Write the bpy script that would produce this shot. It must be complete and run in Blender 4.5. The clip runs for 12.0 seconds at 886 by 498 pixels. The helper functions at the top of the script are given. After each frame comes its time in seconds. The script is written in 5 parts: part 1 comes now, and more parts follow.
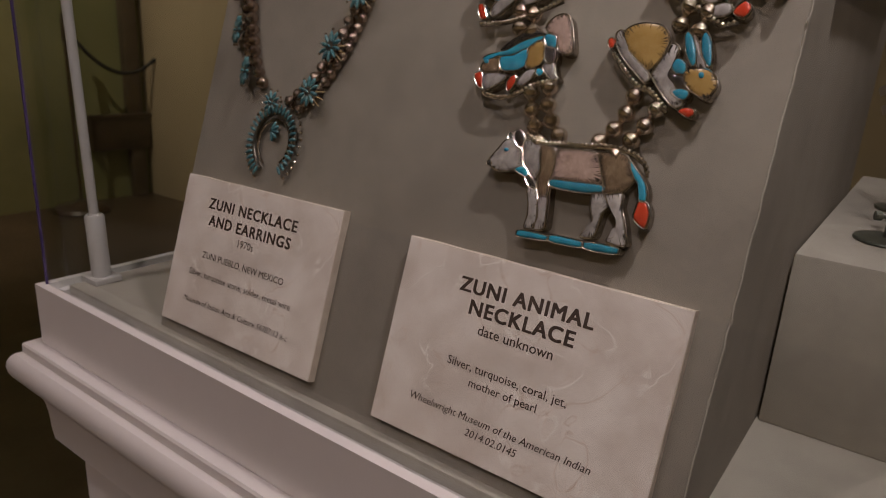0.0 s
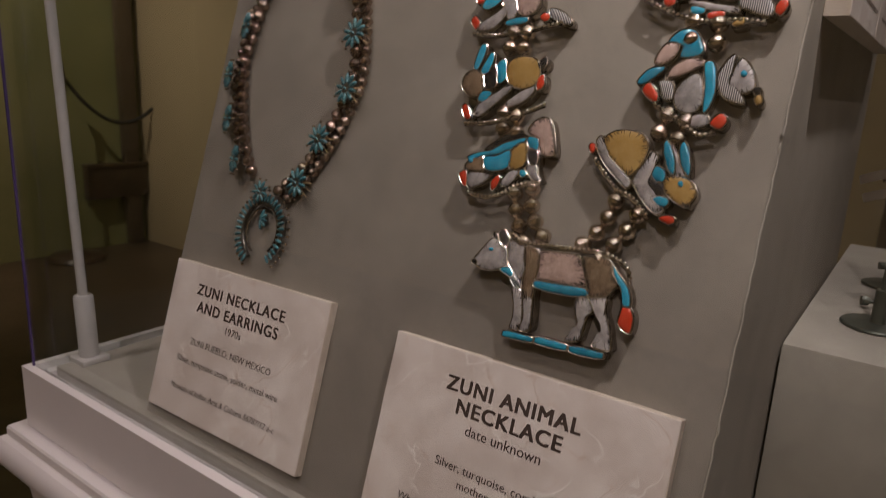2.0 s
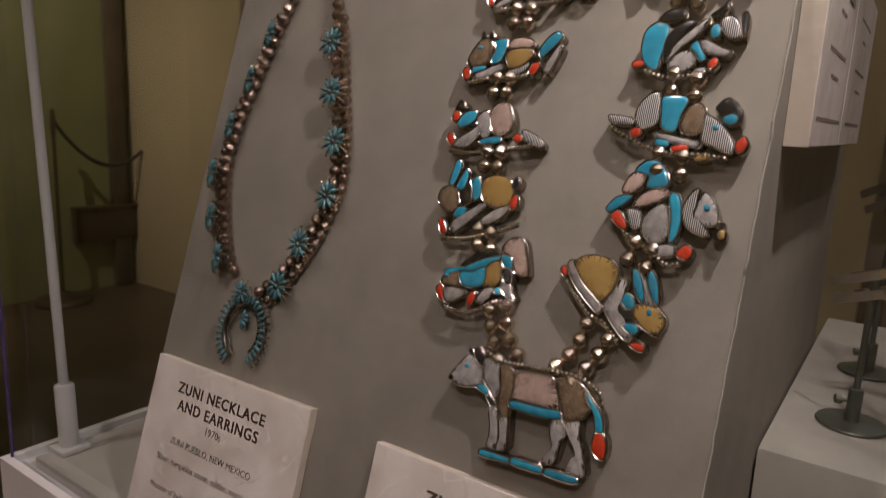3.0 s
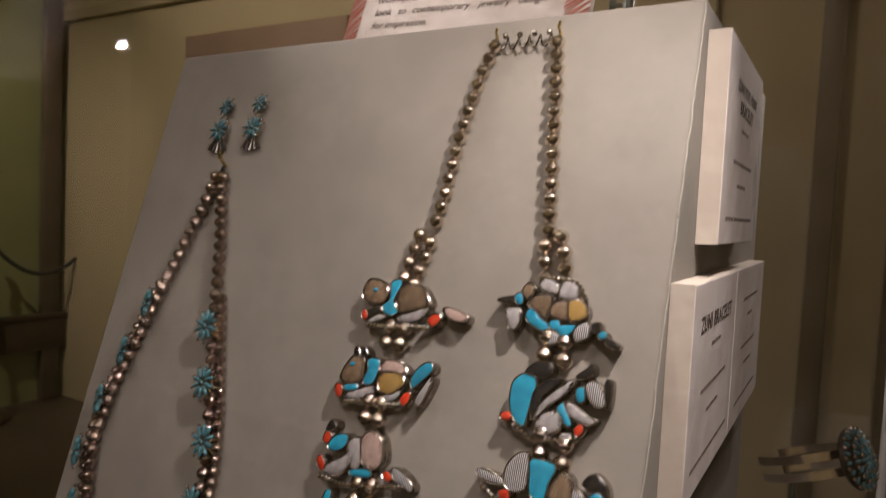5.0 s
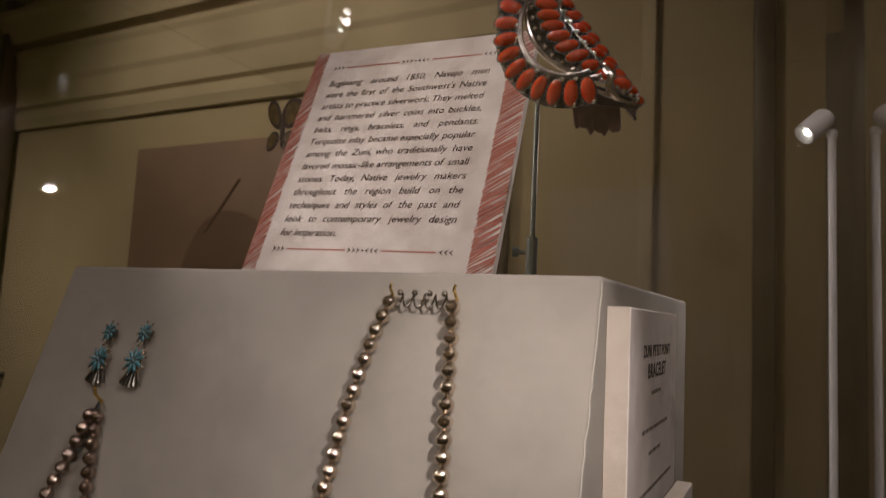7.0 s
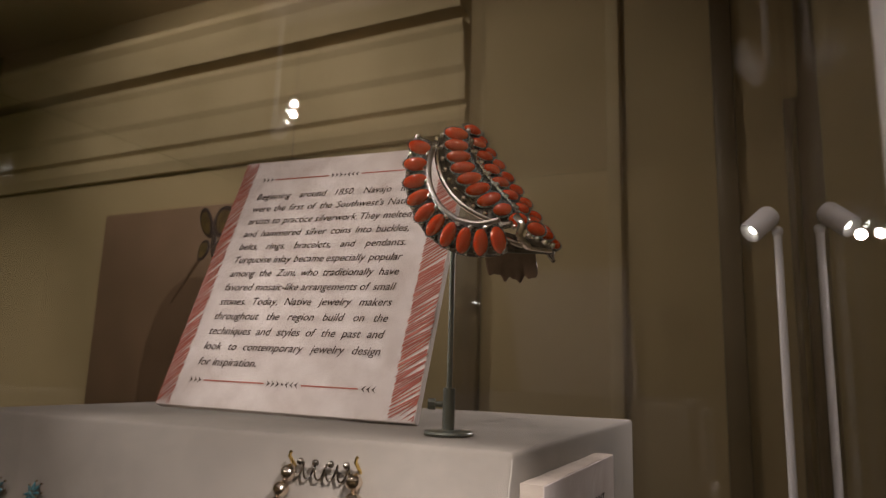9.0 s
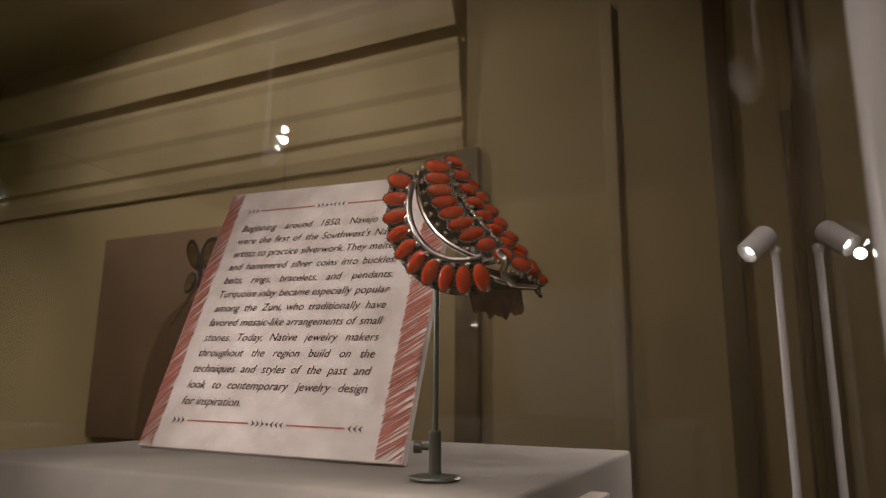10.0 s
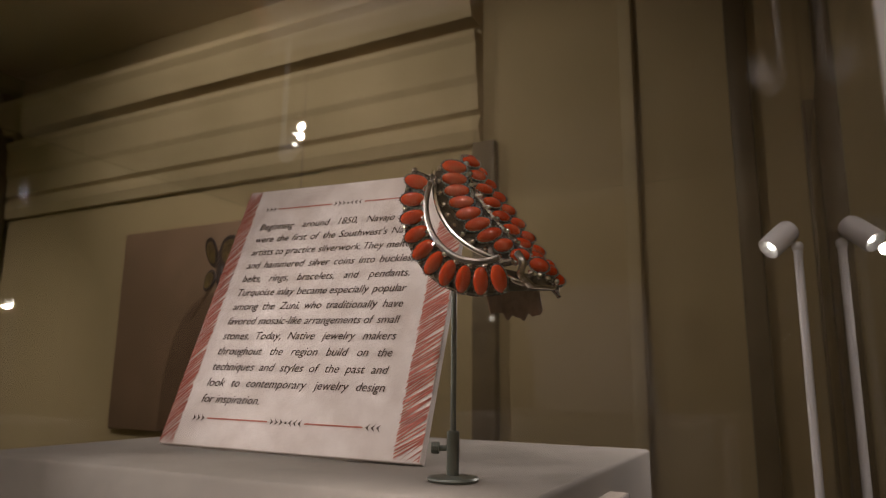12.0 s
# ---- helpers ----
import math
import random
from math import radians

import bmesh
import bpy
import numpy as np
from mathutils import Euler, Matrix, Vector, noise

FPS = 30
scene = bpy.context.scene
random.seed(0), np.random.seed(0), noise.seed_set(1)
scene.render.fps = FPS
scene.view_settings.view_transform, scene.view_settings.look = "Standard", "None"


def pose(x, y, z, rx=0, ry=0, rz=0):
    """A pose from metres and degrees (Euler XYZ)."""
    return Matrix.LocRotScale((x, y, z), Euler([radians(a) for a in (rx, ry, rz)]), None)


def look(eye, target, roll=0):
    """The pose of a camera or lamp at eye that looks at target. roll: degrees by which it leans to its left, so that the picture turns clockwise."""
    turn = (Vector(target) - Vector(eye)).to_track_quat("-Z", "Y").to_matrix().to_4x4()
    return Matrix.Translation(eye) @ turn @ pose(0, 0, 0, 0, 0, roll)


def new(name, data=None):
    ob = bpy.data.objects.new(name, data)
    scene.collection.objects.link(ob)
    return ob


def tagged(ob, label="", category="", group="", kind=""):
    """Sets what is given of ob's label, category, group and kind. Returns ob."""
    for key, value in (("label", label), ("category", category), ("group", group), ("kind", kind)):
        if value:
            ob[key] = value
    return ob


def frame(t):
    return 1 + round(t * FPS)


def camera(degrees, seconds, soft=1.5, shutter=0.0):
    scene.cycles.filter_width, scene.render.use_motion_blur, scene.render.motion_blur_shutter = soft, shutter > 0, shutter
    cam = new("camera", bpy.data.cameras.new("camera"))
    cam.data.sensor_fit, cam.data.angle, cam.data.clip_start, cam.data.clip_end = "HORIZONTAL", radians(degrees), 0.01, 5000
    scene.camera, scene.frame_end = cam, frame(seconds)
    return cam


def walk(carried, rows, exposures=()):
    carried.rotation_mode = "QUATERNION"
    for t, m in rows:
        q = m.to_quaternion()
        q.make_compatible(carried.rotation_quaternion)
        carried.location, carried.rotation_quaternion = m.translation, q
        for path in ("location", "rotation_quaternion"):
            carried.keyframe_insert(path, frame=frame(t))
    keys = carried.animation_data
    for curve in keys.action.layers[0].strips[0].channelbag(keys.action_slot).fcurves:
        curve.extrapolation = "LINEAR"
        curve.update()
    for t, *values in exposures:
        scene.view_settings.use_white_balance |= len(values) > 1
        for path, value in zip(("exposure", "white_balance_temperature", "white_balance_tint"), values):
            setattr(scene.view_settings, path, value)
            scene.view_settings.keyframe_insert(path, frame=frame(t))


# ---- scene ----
cam = camera(66.3, 12.0, soft=0.95, shutter=0.4)
cam.data.dof.use_dof = True
cam.data.dof.focus_distance = 0.262
cam.data.dof.aperture_fstop = 22.0
PATH = [
    (0, (0.0434, 0.0355, 1.1543), (-1.0618, 1.5914, 0.5562), 3.37),
    (0.5, (0.0418, 0.0367, 1.1532), (-1.0652, 1.5919, 0.5563), 3.39),
    (1, (0.0416, 0.0383, 1.1574), (-1.0615, 1.5993, 0.5689), 3.29),
    (1.5, (0.0419, 0.0394, 1.1671), (-1.0699, 1.6127, 0.6297), 3.06),
    (2, (0.0423, 0.0423, 1.1778), (-1.0781, 1.6274, 0.6963), 2.86),
    (2.5, (0.0439, 0.0456, 1.1921), (-1.0779, 1.6474, 0.7724), 3.11),
    (2.7, (0.0438, 0.0456, 1.2004), (-1.0750, 1.6538, 0.7979), 2.77),
    (4.3, (0.0504, 0.0725, 1.2750), (-1.0480, 1.7262, 1.0319), 2.73),
    (4.5, (0.0513, 0.0768, 1.2882), (-1.0243, 1.7501, 1.0805), 2.51),
    (5, (0.0529, 0.0862, 1.3112), (-0.9649, 1.8044, 1.2022), 2.67),
    (5.5, (0.0554, 0.0935, 1.3304), (-0.9164, 1.8415, 1.3102), 3.02),
    (6, (0.0555, 0.1013, 1.3477), (-0.8837, 1.8662, 1.4030), 3.64),
    (6.5, (0.0578, 0.1099, 1.3651), (-0.8515, 1.8865, 1.4952), 3.36),
    (7, (0.0626, 0.1177, 1.3821), (-0.8533, 1.8848, 1.5782), 2.94),
    (7.5, (0.0701, 0.1231, 1.3980), (-0.8357, 1.8878, 1.6532), 2.69),
    (9.5, (0.0827, 0.1486, 1.4317), (-0.7627, 1.9209, 1.8118), 1.28),
    (10, (0.0843, 0.1525, 1.4364), (-0.7720, 1.9146, 1.8386), 0.56),
    (10.5, (0.0842, 0.1527, 1.4394), (-0.7920, 1.9068, 1.8340), -0.05),
    (11, (0.0845, 0.1529, 1.4393), (-0.8212, 1.8946, 1.8213), 0.63),
    (11.5, (0.0844, 0.1533, 1.4398), (-0.8264, 1.8927, 1.8205), 0.62),
    (12, (0.0840, 0.1530, 1.4398), (-0.8189, 1.8966, 1.8200), 0.62),
]
walk(cam, [(t, look(eye, target, roll)) for t, eye, target, roll in PATH],
     exposures=[(0.0, 0.09), (2.5, 0.15), (4.3, 0.5), (5.0, 0.33), (6.0, 0.05), (7.5, -0.08), (9.5, 0.03), (12.0, 0.03)])
scene.view_settings.exposure = 0.0

# ---------------------------------------------------------------- world and room light
world = bpy.data.worlds.new("world")
scene.world = world
world.use_nodes = True
world.node_tree.nodes["Background"].inputs[0].default_value = (1.0, 0.86, 0.66, 1)
world.node_tree.nodes["Background"].inputs[1].default_value = 0.01


def lamp(name, kind, place, target, energy, colour, size=0.1, angle=60.0, blend=0.5):
    data = bpy.data.lights.new(name, kind)
    data.energy, data.color = energy, colour
    if kind == "AREA":
        data.size = size
    else:
        data.shadow_soft_size = size
    if kind == "SPOT":
        data.spot_size, data.spot_blend = radians(angle), blend
    ob = new(name, data)
    ob.matrix_world = look(place, target)
    return ob


WARM = (1.0, 0.79, 0.64)
LED = (1.0, 0.855, 0.84)
SOFT = (1.0, 0.83, 0.82)

# ---------------------------------------------------------------- materials


def material(name):
    m = bpy.data.materials.new(name)
    m.use_nodes = True
    return m, m.node_tree, m.node_tree.nodes["Principled BSDF"]


def node(tree, kind, **values):
    n = tree.nodes.new(kind)
    for key, value in values.items():
        n.inputs[key.replace("_", " ")].default_value = value
    return n


def surface(name, low, high, rough=0.5, metal=0.0, scale=20.0, fine=200.0, bump=0.1, spread=0.1, detail=6.0, coat=0.0, distance=0.001, vary=0.0):
    """Two-scale procedural surface: blotches between two colours, fine grain in bump and roughness."""
    m, tree, bsdf = material(name)
    link = tree.links.new
    pos = tree.nodes.new("ShaderNodeTexCoord")
    big = node(tree, "ShaderNodeTexNoise", Scale=scale, Detail=detail, Roughness=0.6)
    small = node(tree, "ShaderNodeTexNoise", Scale=fine, Detail=3.0, Roughness=0.6)
    link(pos.outputs["Object"], big.inputs["Vector"])
    link(pos.outputs["Object"], small.inputs["Vector"])
    ramp = tree.nodes.new("ShaderNodeValToRGB")
    ramp.color_ramp.elements[0].position, ramp.color_ramp.elements[1].position = 0.3, 0.7
    ramp.color_ramp.elements[0].color, ramp.color_ramp.elements[1].color = (*low, 1), (*high, 1)
    link(big.outputs["Fac"], ramp.inputs["Fac"])
    colour = ramp.outputs["Color"]
    if vary:
        info = tree.nodes.new("ShaderNodeObjectInfo")
        span = node(tree, "ShaderNodeMapRange")
        span.inputs["To Min"].default_value, span.inputs["To Max"].default_value = 1 - vary, 1 + vary
        hsv = tree.nodes.new("ShaderNodeHueSaturation")
        link(info.outputs["Random"], span.inputs["Value"])
        link(span.outputs["Result"], hsv.inputs["Value"])
        link(colour, hsv.inputs["Color"])
        colour = hsv.outputs["Color"]
    link(colour, bsdf.inputs["Base Color"])
    rmap = node(tree, "ShaderNodeMapRange")
    rmap.inputs["To Min"].default_value, rmap.inputs["To Max"].default_value = max(rough - spread, 0.03), min(rough + spread, 1)
    link(small.outputs["Fac"], rmap.inputs["Value"])
    link(rmap.outputs["Result"], bsdf.inputs["Roughness"])
    bsdf.inputs["Metallic"].default_value = metal
    bsdf.inputs["Coat Weight"].default_value = coat
    bsdf.inputs["Coat Roughness"].default_value = 0.06
    if bump:
        b = node(tree, "ShaderNodeBump", Strength=bump, Distance=distance)
        link(small.outputs["Fac"], b.inputs["Height"])
        link(b.outputs["Normal"], bsdf.inputs["Normal"])
    return m


def fabric(name, low, high):
    """Painted linen over board: a fine weave with slight stains."""
    m = surface(name, low, high, rough=0.85, scale=9.0, fine=500.0, bump=0.0)
    tree = m.node_tree
    link = tree.links.new
    bsdf = tree.nodes["Principled BSDF"]
    pos = tree.nodes.new("ShaderNodeTexCoord")
    heights = []
    for turn in (0, 90):
        mapping = tree.nodes.new("ShaderNodeMapping")
        mapping.inputs["Rotation"].default_value = (0, radians(turn), 0)
        wave = node(tree, "ShaderNodeTexWave", Scale=520.0 if turn == 0 else 640.0, Distortion=9.0, Detail=3.0)
        wave.inputs["Detail Scale"].default_value = 1.2
        link(pos.outputs["Object"], mapping.inputs["Vector"])
        link(mapping.outputs["Vector"], wave.inputs["Vector"])
        heights.append(wave)
    add = tree.nodes.new("ShaderNodeMath")
    add.operation = "ADD"
    link(heights[0].outputs["Fac"], add.inputs[0])
    link(heights[1].outputs["Fac"], add.inputs[1])
    lump = node(tree, "ShaderNodeTexNoise", Scale=420.0, Detail=4.0, Roughness=0.7)
    link(pos.outputs["Object"], lump.inputs["Vector"])
    add2 = tree.nodes.new("ShaderNodeMath")
    add2.operation, add2.inputs[1].default_value = "MULTIPLY_ADD", 0.22
    link(add.outputs[0], add2.inputs[0])
    link(lump.outputs["Fac"], add2.inputs[2])
    b = node(tree, "ShaderNodeBump", Strength=0.45, Distance=0.0003)
    link(add2.outputs[0], b.inputs["Height"])
    link(b.outputs["Normal"], bsdf.inputs["Normal"])
    # thread to thread and blotch to blotch differences of the dye
    ramp = [n for n in tree.nodes if n.type == "VALTORGB"][0]
    blotch = node(tree, "ShaderNodeTexNoise", Scale=38.0, Detail=6.0, Roughness=0.65)
    link(pos.outputs["Object"], blotch.inputs["Vector"])
    tone = tree.nodes.new("ShaderNodeMath")
    tone.operation, tone.inputs[1].default_value = "MULTIPLY_ADD", 1.6
    link(blotch.outputs["Fac"], tone.inputs[0])
    link(add2.outputs[0], tone.inputs[2])
    value = node(tree, "ShaderNodeMapRange")
    value.inputs["From Min"].default_value, value.inputs["From Max"].default_value = 0.7, 2.4
    value.inputs["To Min"].default_value, value.inputs["To Max"].default_value = 0.76, 1.24
    link(tone.outputs[0], value.inputs["Value"])
    hsv = tree.nodes.new("ShaderNodeHueSaturation")
    link(value.outputs["Result"], hsv.inputs["Value"])
    link(ramp.outputs["Color"], hsv.inputs["Color"])
    link(hsv.outputs["Color"], bsdf.inputs["Base Color"])
    return m


def parchment(name):
    """Pinkish cream marbled card: cloudy paper with raised pale creases and a few thin rust fibres."""
    m = surface(name, (0.62, 0.535, 0.485), (0.86, 0.79, 0.75), rough=0.7, scale=40.0, fine=350.0, bump=0.0)
    tree = m.node_tree
    link = tree.links.new
    bsdf = tree.nodes["Principled BSDF"]
    ramp = [n for n in tree.nodes if n.type == "VALTORGB"][0]
    pos = tree.nodes.new("ShaderNodeTexCoord")
    colour = ramp.outputs["Color"]
    creases = None
    for scale, tint, width, weight in ((34.0, (0.44, 0.25, 0.14, 1), 0.009, 0.32), (61.0, (0.50, 0.31, 0.20, 1), 0.011, 0.28), (52.0, (0.90, 0.85, 0.81, 1), 0.022, 0.8)):
        veins = node(tree, "ShaderNodeTexNoise", Scale=scale, Detail=2.5, Roughness=0.5, Distortion=0.6)
        link(pos.outputs["Object"], veins.inputs["Vector"])
        off = tree.nodes.new("ShaderNodeMath")
        off.operation, off.inputs[1].default_value = "SUBTRACT", 0.5
        size = tree.nodes.new("ShaderNodeMath")
        size.operation = "ABSOLUTE"
        link(veins.outputs["Fac"], off.inputs[0])
        link(off.outputs[0], size.inputs[0])
        thin = node(tree, "ShaderNodeMapRange")
        thin.inputs["From Max"].default_value = width
        thin.inputs["To Min"].default_value, thin.inputs["To Max"].default_value = weight, 0.0
        link(size.outputs[0], thin.inputs["Value"])
        gate = node(tree, "ShaderNodeTexNoise", Scale=scale * 1.1, Detail=1.0)
        link(pos.outputs["Object"], gate.inputs["Vector"])
        cut_off = node(tree, "ShaderNodeMapRange")
        cut_off.inputs["From Min"].default_value, cut_off.inputs["From Max"].default_value = 0.49, 0.60
        link(gate.outputs["Fac"], cut_off.inputs["Value"])
        fac = tree.nodes.new("ShaderNodeMath")
        fac.operation = "MULTIPLY"
        link(thin.outputs["Result"], fac.inputs[0])
        link(cut_off.outputs["Result"], fac.inputs[1])
        mix = tree.nodes.new("ShaderNodeMix")
        mix.data_type = "RGBA"
        link(fac.outputs[0], mix.inputs[0])
        link(colour, mix.inputs[6])
        mix.inputs[7].default_value = tint
        colour = mix.outputs[2]
        creases = fac
    link(colour, bsdf.inputs["Base Color"])
    cloud = node(tree, "ShaderNodeTexNoise", Scale=105.0, Detail=6.0, Roughness=0.65, Distortion=0.5)
    link(pos.outputs["Object"], cloud.inputs["Vector"])
    height = tree.nodes.new("ShaderNodeMath")
    height.operation, height.inputs[1].default_value = "MULTIPLY_ADD", 0.2
    link(creases.outputs[0], height.inputs[0])
    link(cloud.outputs["Fac"], height.inputs[2])
    b = node(tree, "ShaderNodeBump", Strength=0.42, Distance=0.0012)
    link(height.outputs[0], b.inputs["Height"])
    link(b.outputs["Normal"], bsdf.inputs["Normal"])
    return m


def striped(name, low, high, scale):
    m = surface(name, low, high, rough=0.25, scale=300.0, fine=900.0, bump=0.05, coat=0.6)
    tree = m.node_tree
    ramp = [n for n in tree.nodes if n.type == "VALTORGB"][0]
    pos = tree.nodes.new("ShaderNodeTexCoord")
    wave = node(tree, "ShaderNodeTexWave", Scale=scale, Distortion=1.2, Detail=2.0)
    tree.links.new(pos.outputs["Object"], wave.inputs["Vector"])
    tree.links.new(wave.outputs["Fac"], ramp.inputs["Fac"])
    return m


def glass(name, tint=(0.96, 0.98, 0.97), ior=1.5):
    m, tree, bsdf = material(name)
    tree.nodes.remove(bsdf)
    out = [n for n in tree.nodes if n.type == "OUTPUT_MATERIAL"][0]
    weight = node(tree, "ShaderNodeLayerWeight", Blend=0.5)
    power = tree.nodes.new("ShaderNodeMath")
    power.operation, power.inputs[1].default_value = "POWER", 5.0
    base = ((ior - 1) / (ior + 1)) ** 2
    fres = tree.nodes.new("ShaderNodeMath")
    fres.operation, fres.inputs[1].default_value, fres.inputs[2].default_value = "MULTIPLY_ADD", 1 - base, base
    tree.links.new(weight.outputs["Facing"], power.inputs[0])
    tree.links.new(power.outputs[0], fres.inputs[0])
    clear = node(tree, "ShaderNodeBsdfTransparent", Color=(*tint, 1))
    gloss = node(tree, "ShaderNodeBsdfGlossy", Roughness=0.0, Color=(0.95, 0.95, 0.95, 1))
    mix = tree.nodes.new("ShaderNodeMixShader")
    tree.links.new(fres.outputs[0], mix.inputs[0])
    tree.links.new(clear.outputs[0], mix.inputs[1])
    tree.links.new(gloss.outputs[0], mix.inputs[2])
    tree.links.new(mix.outputs[0], out.inputs[0])
    return m


def glow(name, colour, strength):
    m, tree, bsdf = material(name)
    bsdf.inputs["Base Color"].default_value = (0.9, 0.9, 0.9, 1)
    bsdf.inputs["Emission Color"].default_value = (*colour, 1)
    bsdf.inputs["Emission Strength"].default_value = strength
    return m


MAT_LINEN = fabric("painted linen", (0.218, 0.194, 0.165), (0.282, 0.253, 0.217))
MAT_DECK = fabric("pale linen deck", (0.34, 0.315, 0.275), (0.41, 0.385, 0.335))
MAT_CARD = parchment("marbled card")
MAT_CORE = surface("card core", (0.54, 0.46, 0.38), (0.67, 0.59, 0.50), rough=0.9, scale=150, fine=900, bump=0.3)
MAT_SIGN = surface("sign paper", (0.52, 0.45, 0.40), (0.76, 0.70, 0.65), rough=0.8, scale=45, fine=600, bump=0.05)
MAT_INK = surface("dark brown ink", (0.040, 0.025, 0.020), (0.075, 0.048, 0.038), rough=0.7, scale=300, fine=900, bump=0)
MAT_FAINT = surface("grey brown ink", (0.13, 0.10, 0.085), (0.22, 0.17, 0.145), rough=0.7, scale=300, fine=900, bump=0)
MAT_RED = surface("brick red print", (0.36, 0.10, 0.075), (0.50, 0.17, 0.12), rough=0.8, scale=60, fine=700, bump=0)
MAT_SILVER = surface("bright silver", (0.62, 0.56, 0.49), (0.86, 0.80, 0.72), rough=0.17, metal=1, scale=150, fine=700, bump=0.1, spread=0.07, distance=0.0003)
# golden cast of warm reflections is mixed into this silver's base colour
MAT_BEAD = surface("silver bead", (0.42, 0.33, 0.25), (0.90, 0.79, 0.66), rough=0.17, metal=1, scale=220, fine=900, bump=0.15, spread=0.08, distance=0.0003, vary=0.12)
MAT_BROWN = surface("dull brownish silver bead", (0.22, 0.165, 0.135), (0.58, 0.46, 0.38), rough=0.22, metal=1, scale=220, fine=900, bump=0.2, spread=0.08, distance=0.0003, vary=0.15)
MAT_BEZEL = surface("worn silver bezel", (0.035, 0.030, 0.025), (0.58, 0.52, 0.45), rough=0.22, metal=1, scale=420, fine=900, bump=0.3, spread=0.08, distance=0.0003)
MAT_DARK = surface("blackened silver", (0.025, 0.021, 0.018), (0.10, 0.088, 0.075), rough=0.35, metal=1, scale=260, fine=900, bump=0.4, distance=0.0005)
MAT_DULL = surface("oxidised silver", (0.10, 0.088, 0.075), (0.30, 0.27, 0.235), rough=0.33, metal=1, scale=260, fine=900, bump=0.4, distance=0.0005)
# the brown is what the cuff's inner side reflects, put into its colour
MAT_LINING = surface("metal lining with brown reflection", (0.09, 0.05, 0.032), (0.27, 0.16, 0.11), rough=0.5, metal=0.2, scale=160, fine=700, bump=0.5, distance=0.0006)
MAT_STEEL = surface("greenish stand metal", (0.08, 0.092, 0.078), (0.15, 0.165, 0.14), rough=0.4, metal=0.6, scale=90, fine=600, bump=0.05)
MAT_WHITE = surface("white painted wood", (0.66, 0.63, 0.62), (0.74, 0.71, 0.70), rough=0.42, scale=7, fine=160, bump=0.05)
MAT_LAMP = surface("white lamp enamel", (0.50, 0.49, 0.48), (0.58, 0.56, 0.55), rough=0.35, scale=30, fine=300, bump=0.02)
MAT_GLASS = glass("case glass")
MAT_SEAM = surface("violet glass edge", (0.05, 0.035, 0.11), (0.10, 0.07, 0.19), rough=0.2, scale=40, fine=300, bump=0)
MAT_LED = glow("lamp lens", (1.0, 0.93, 0.84), 14.0)
MAT_BULB = glow("ceiling lamp lens", (1.0, 0.86, 0.66), 60.0)
MAT_GOLD = surface("brass pin", (0.65, 0.45, 0.12), (0.85, 0.62, 0.22), rough=0.25, metal=1, scale=200, fine=900, bump=0.05)
STONE = {
    "T": surface("turquoise", (0.012, 0.21, 0.35), (0.028, 0.36, 0.52), rough=0.2, scale=260, fine=900, bump=0.05, coat=0.5, vary=0.2),
    "C": surface("red coral", (0.44, 0.028, 0.012), (0.60, 0.055, 0.022), rough=0.18, scale=200, fine=900, bump=0.03, coat=0.6, vary=0.12),
    "M": surface("mother of pearl", (0.17, 0.155, 0.16), (0.50, 0.47, 0.46), rough=0.2, scale=170, fine=800, bump=0.05, coat=0.8, vary=0.15),
    "P": surface("pink shell", (0.34, 0.24, 0.215), (0.58, 0.42, 0.36), rough=0.25, scale=190, fine=800, bump=0.05, coat=0.6, vary=0.08),
    "B": surface("brown shell", (0.085, 0.055, 0.034), (0.27, 0.19, 0.125), rough=0.25, scale=160, fine=800, bump=0.05, coat=0.6, vary=0.15),
    "Y": surface("ochre shell", (0.32, 0.19, 0.05), (0.46, 0.30, 0.11), rough=0.22, scale=120, fine=800, bump=0.05, coat=0.6, vary=0.12),
    "J": surface("black jet", (0.008, 0.008, 0.009), (0.02, 0.02, 0.022), rough=0.15, scale=200, fine=900, bump=0.03, coat=0.5),
    "S": striped("striped grey shell", (0.10, 0.10, 0.11), (0.50, 0.48, 0.47), 420.0),
}
MAT_PETAL = surface("pale blue turquoise", (0.030, 0.115, 0.14), (0.10, 0.245, 0.275), rough=0.28, scale=400, fine=900, bump=0.1, coat=0.3, vary=0.25)
MAT_CORAL = surface("orange coral", (0.42, 0.024, 0.003), (0.62, 0.058, 0.005), rough=0.10, scale=150, fine=900, bump=0.03, coat=0.7, vary=0.08)
MAT_WALL = surface("warm plaster wall", (0.36, 0.29, 0.18), (0.46, 0.37, 0.24), rough=0.85, scale=1.3, fine=40, bump=0.1)
MAT_CORNICE = surface("cream cornice plaster", (0.42, 0.345, 0.225), (0.52, 0.43, 0.295), rough=0.8, scale=3, fine=60, bump=0.1)
MAT_GREEN = surface("olive green wall", (0.20, 0.21, 0.09), (0.30, 0.30, 0.14), rough=0.85, scale=1.6, fine=40, bump=0.1)
MAT_CEIL = surface("dim ceiling plaster", (0.50, 0.43, 0.32), (0.60, 0.52, 0.40), rough=0.9, scale=1.2, fine=40, bump=0.1)
MAT_FLOOR = surface("brown wood floor", (0.055, 0.038, 0.022), (0.11, 0.08, 0.05), rough=0.4, scale=3, fine=60, bump=0.1)
MAT_DOOR = surface("dark stained wood", (0.035, 0.022, 0.012), (0.075, 0.047, 0.026), rough=0.4, scale=5, fine=80, bump=0.15)
MAT_FRAME = surface("brown varnished wood", (0.075, 0.055, 0.035), (0.14, 0.105, 0.07), rough=0.45, scale=5, fine=80, bump=0.15)
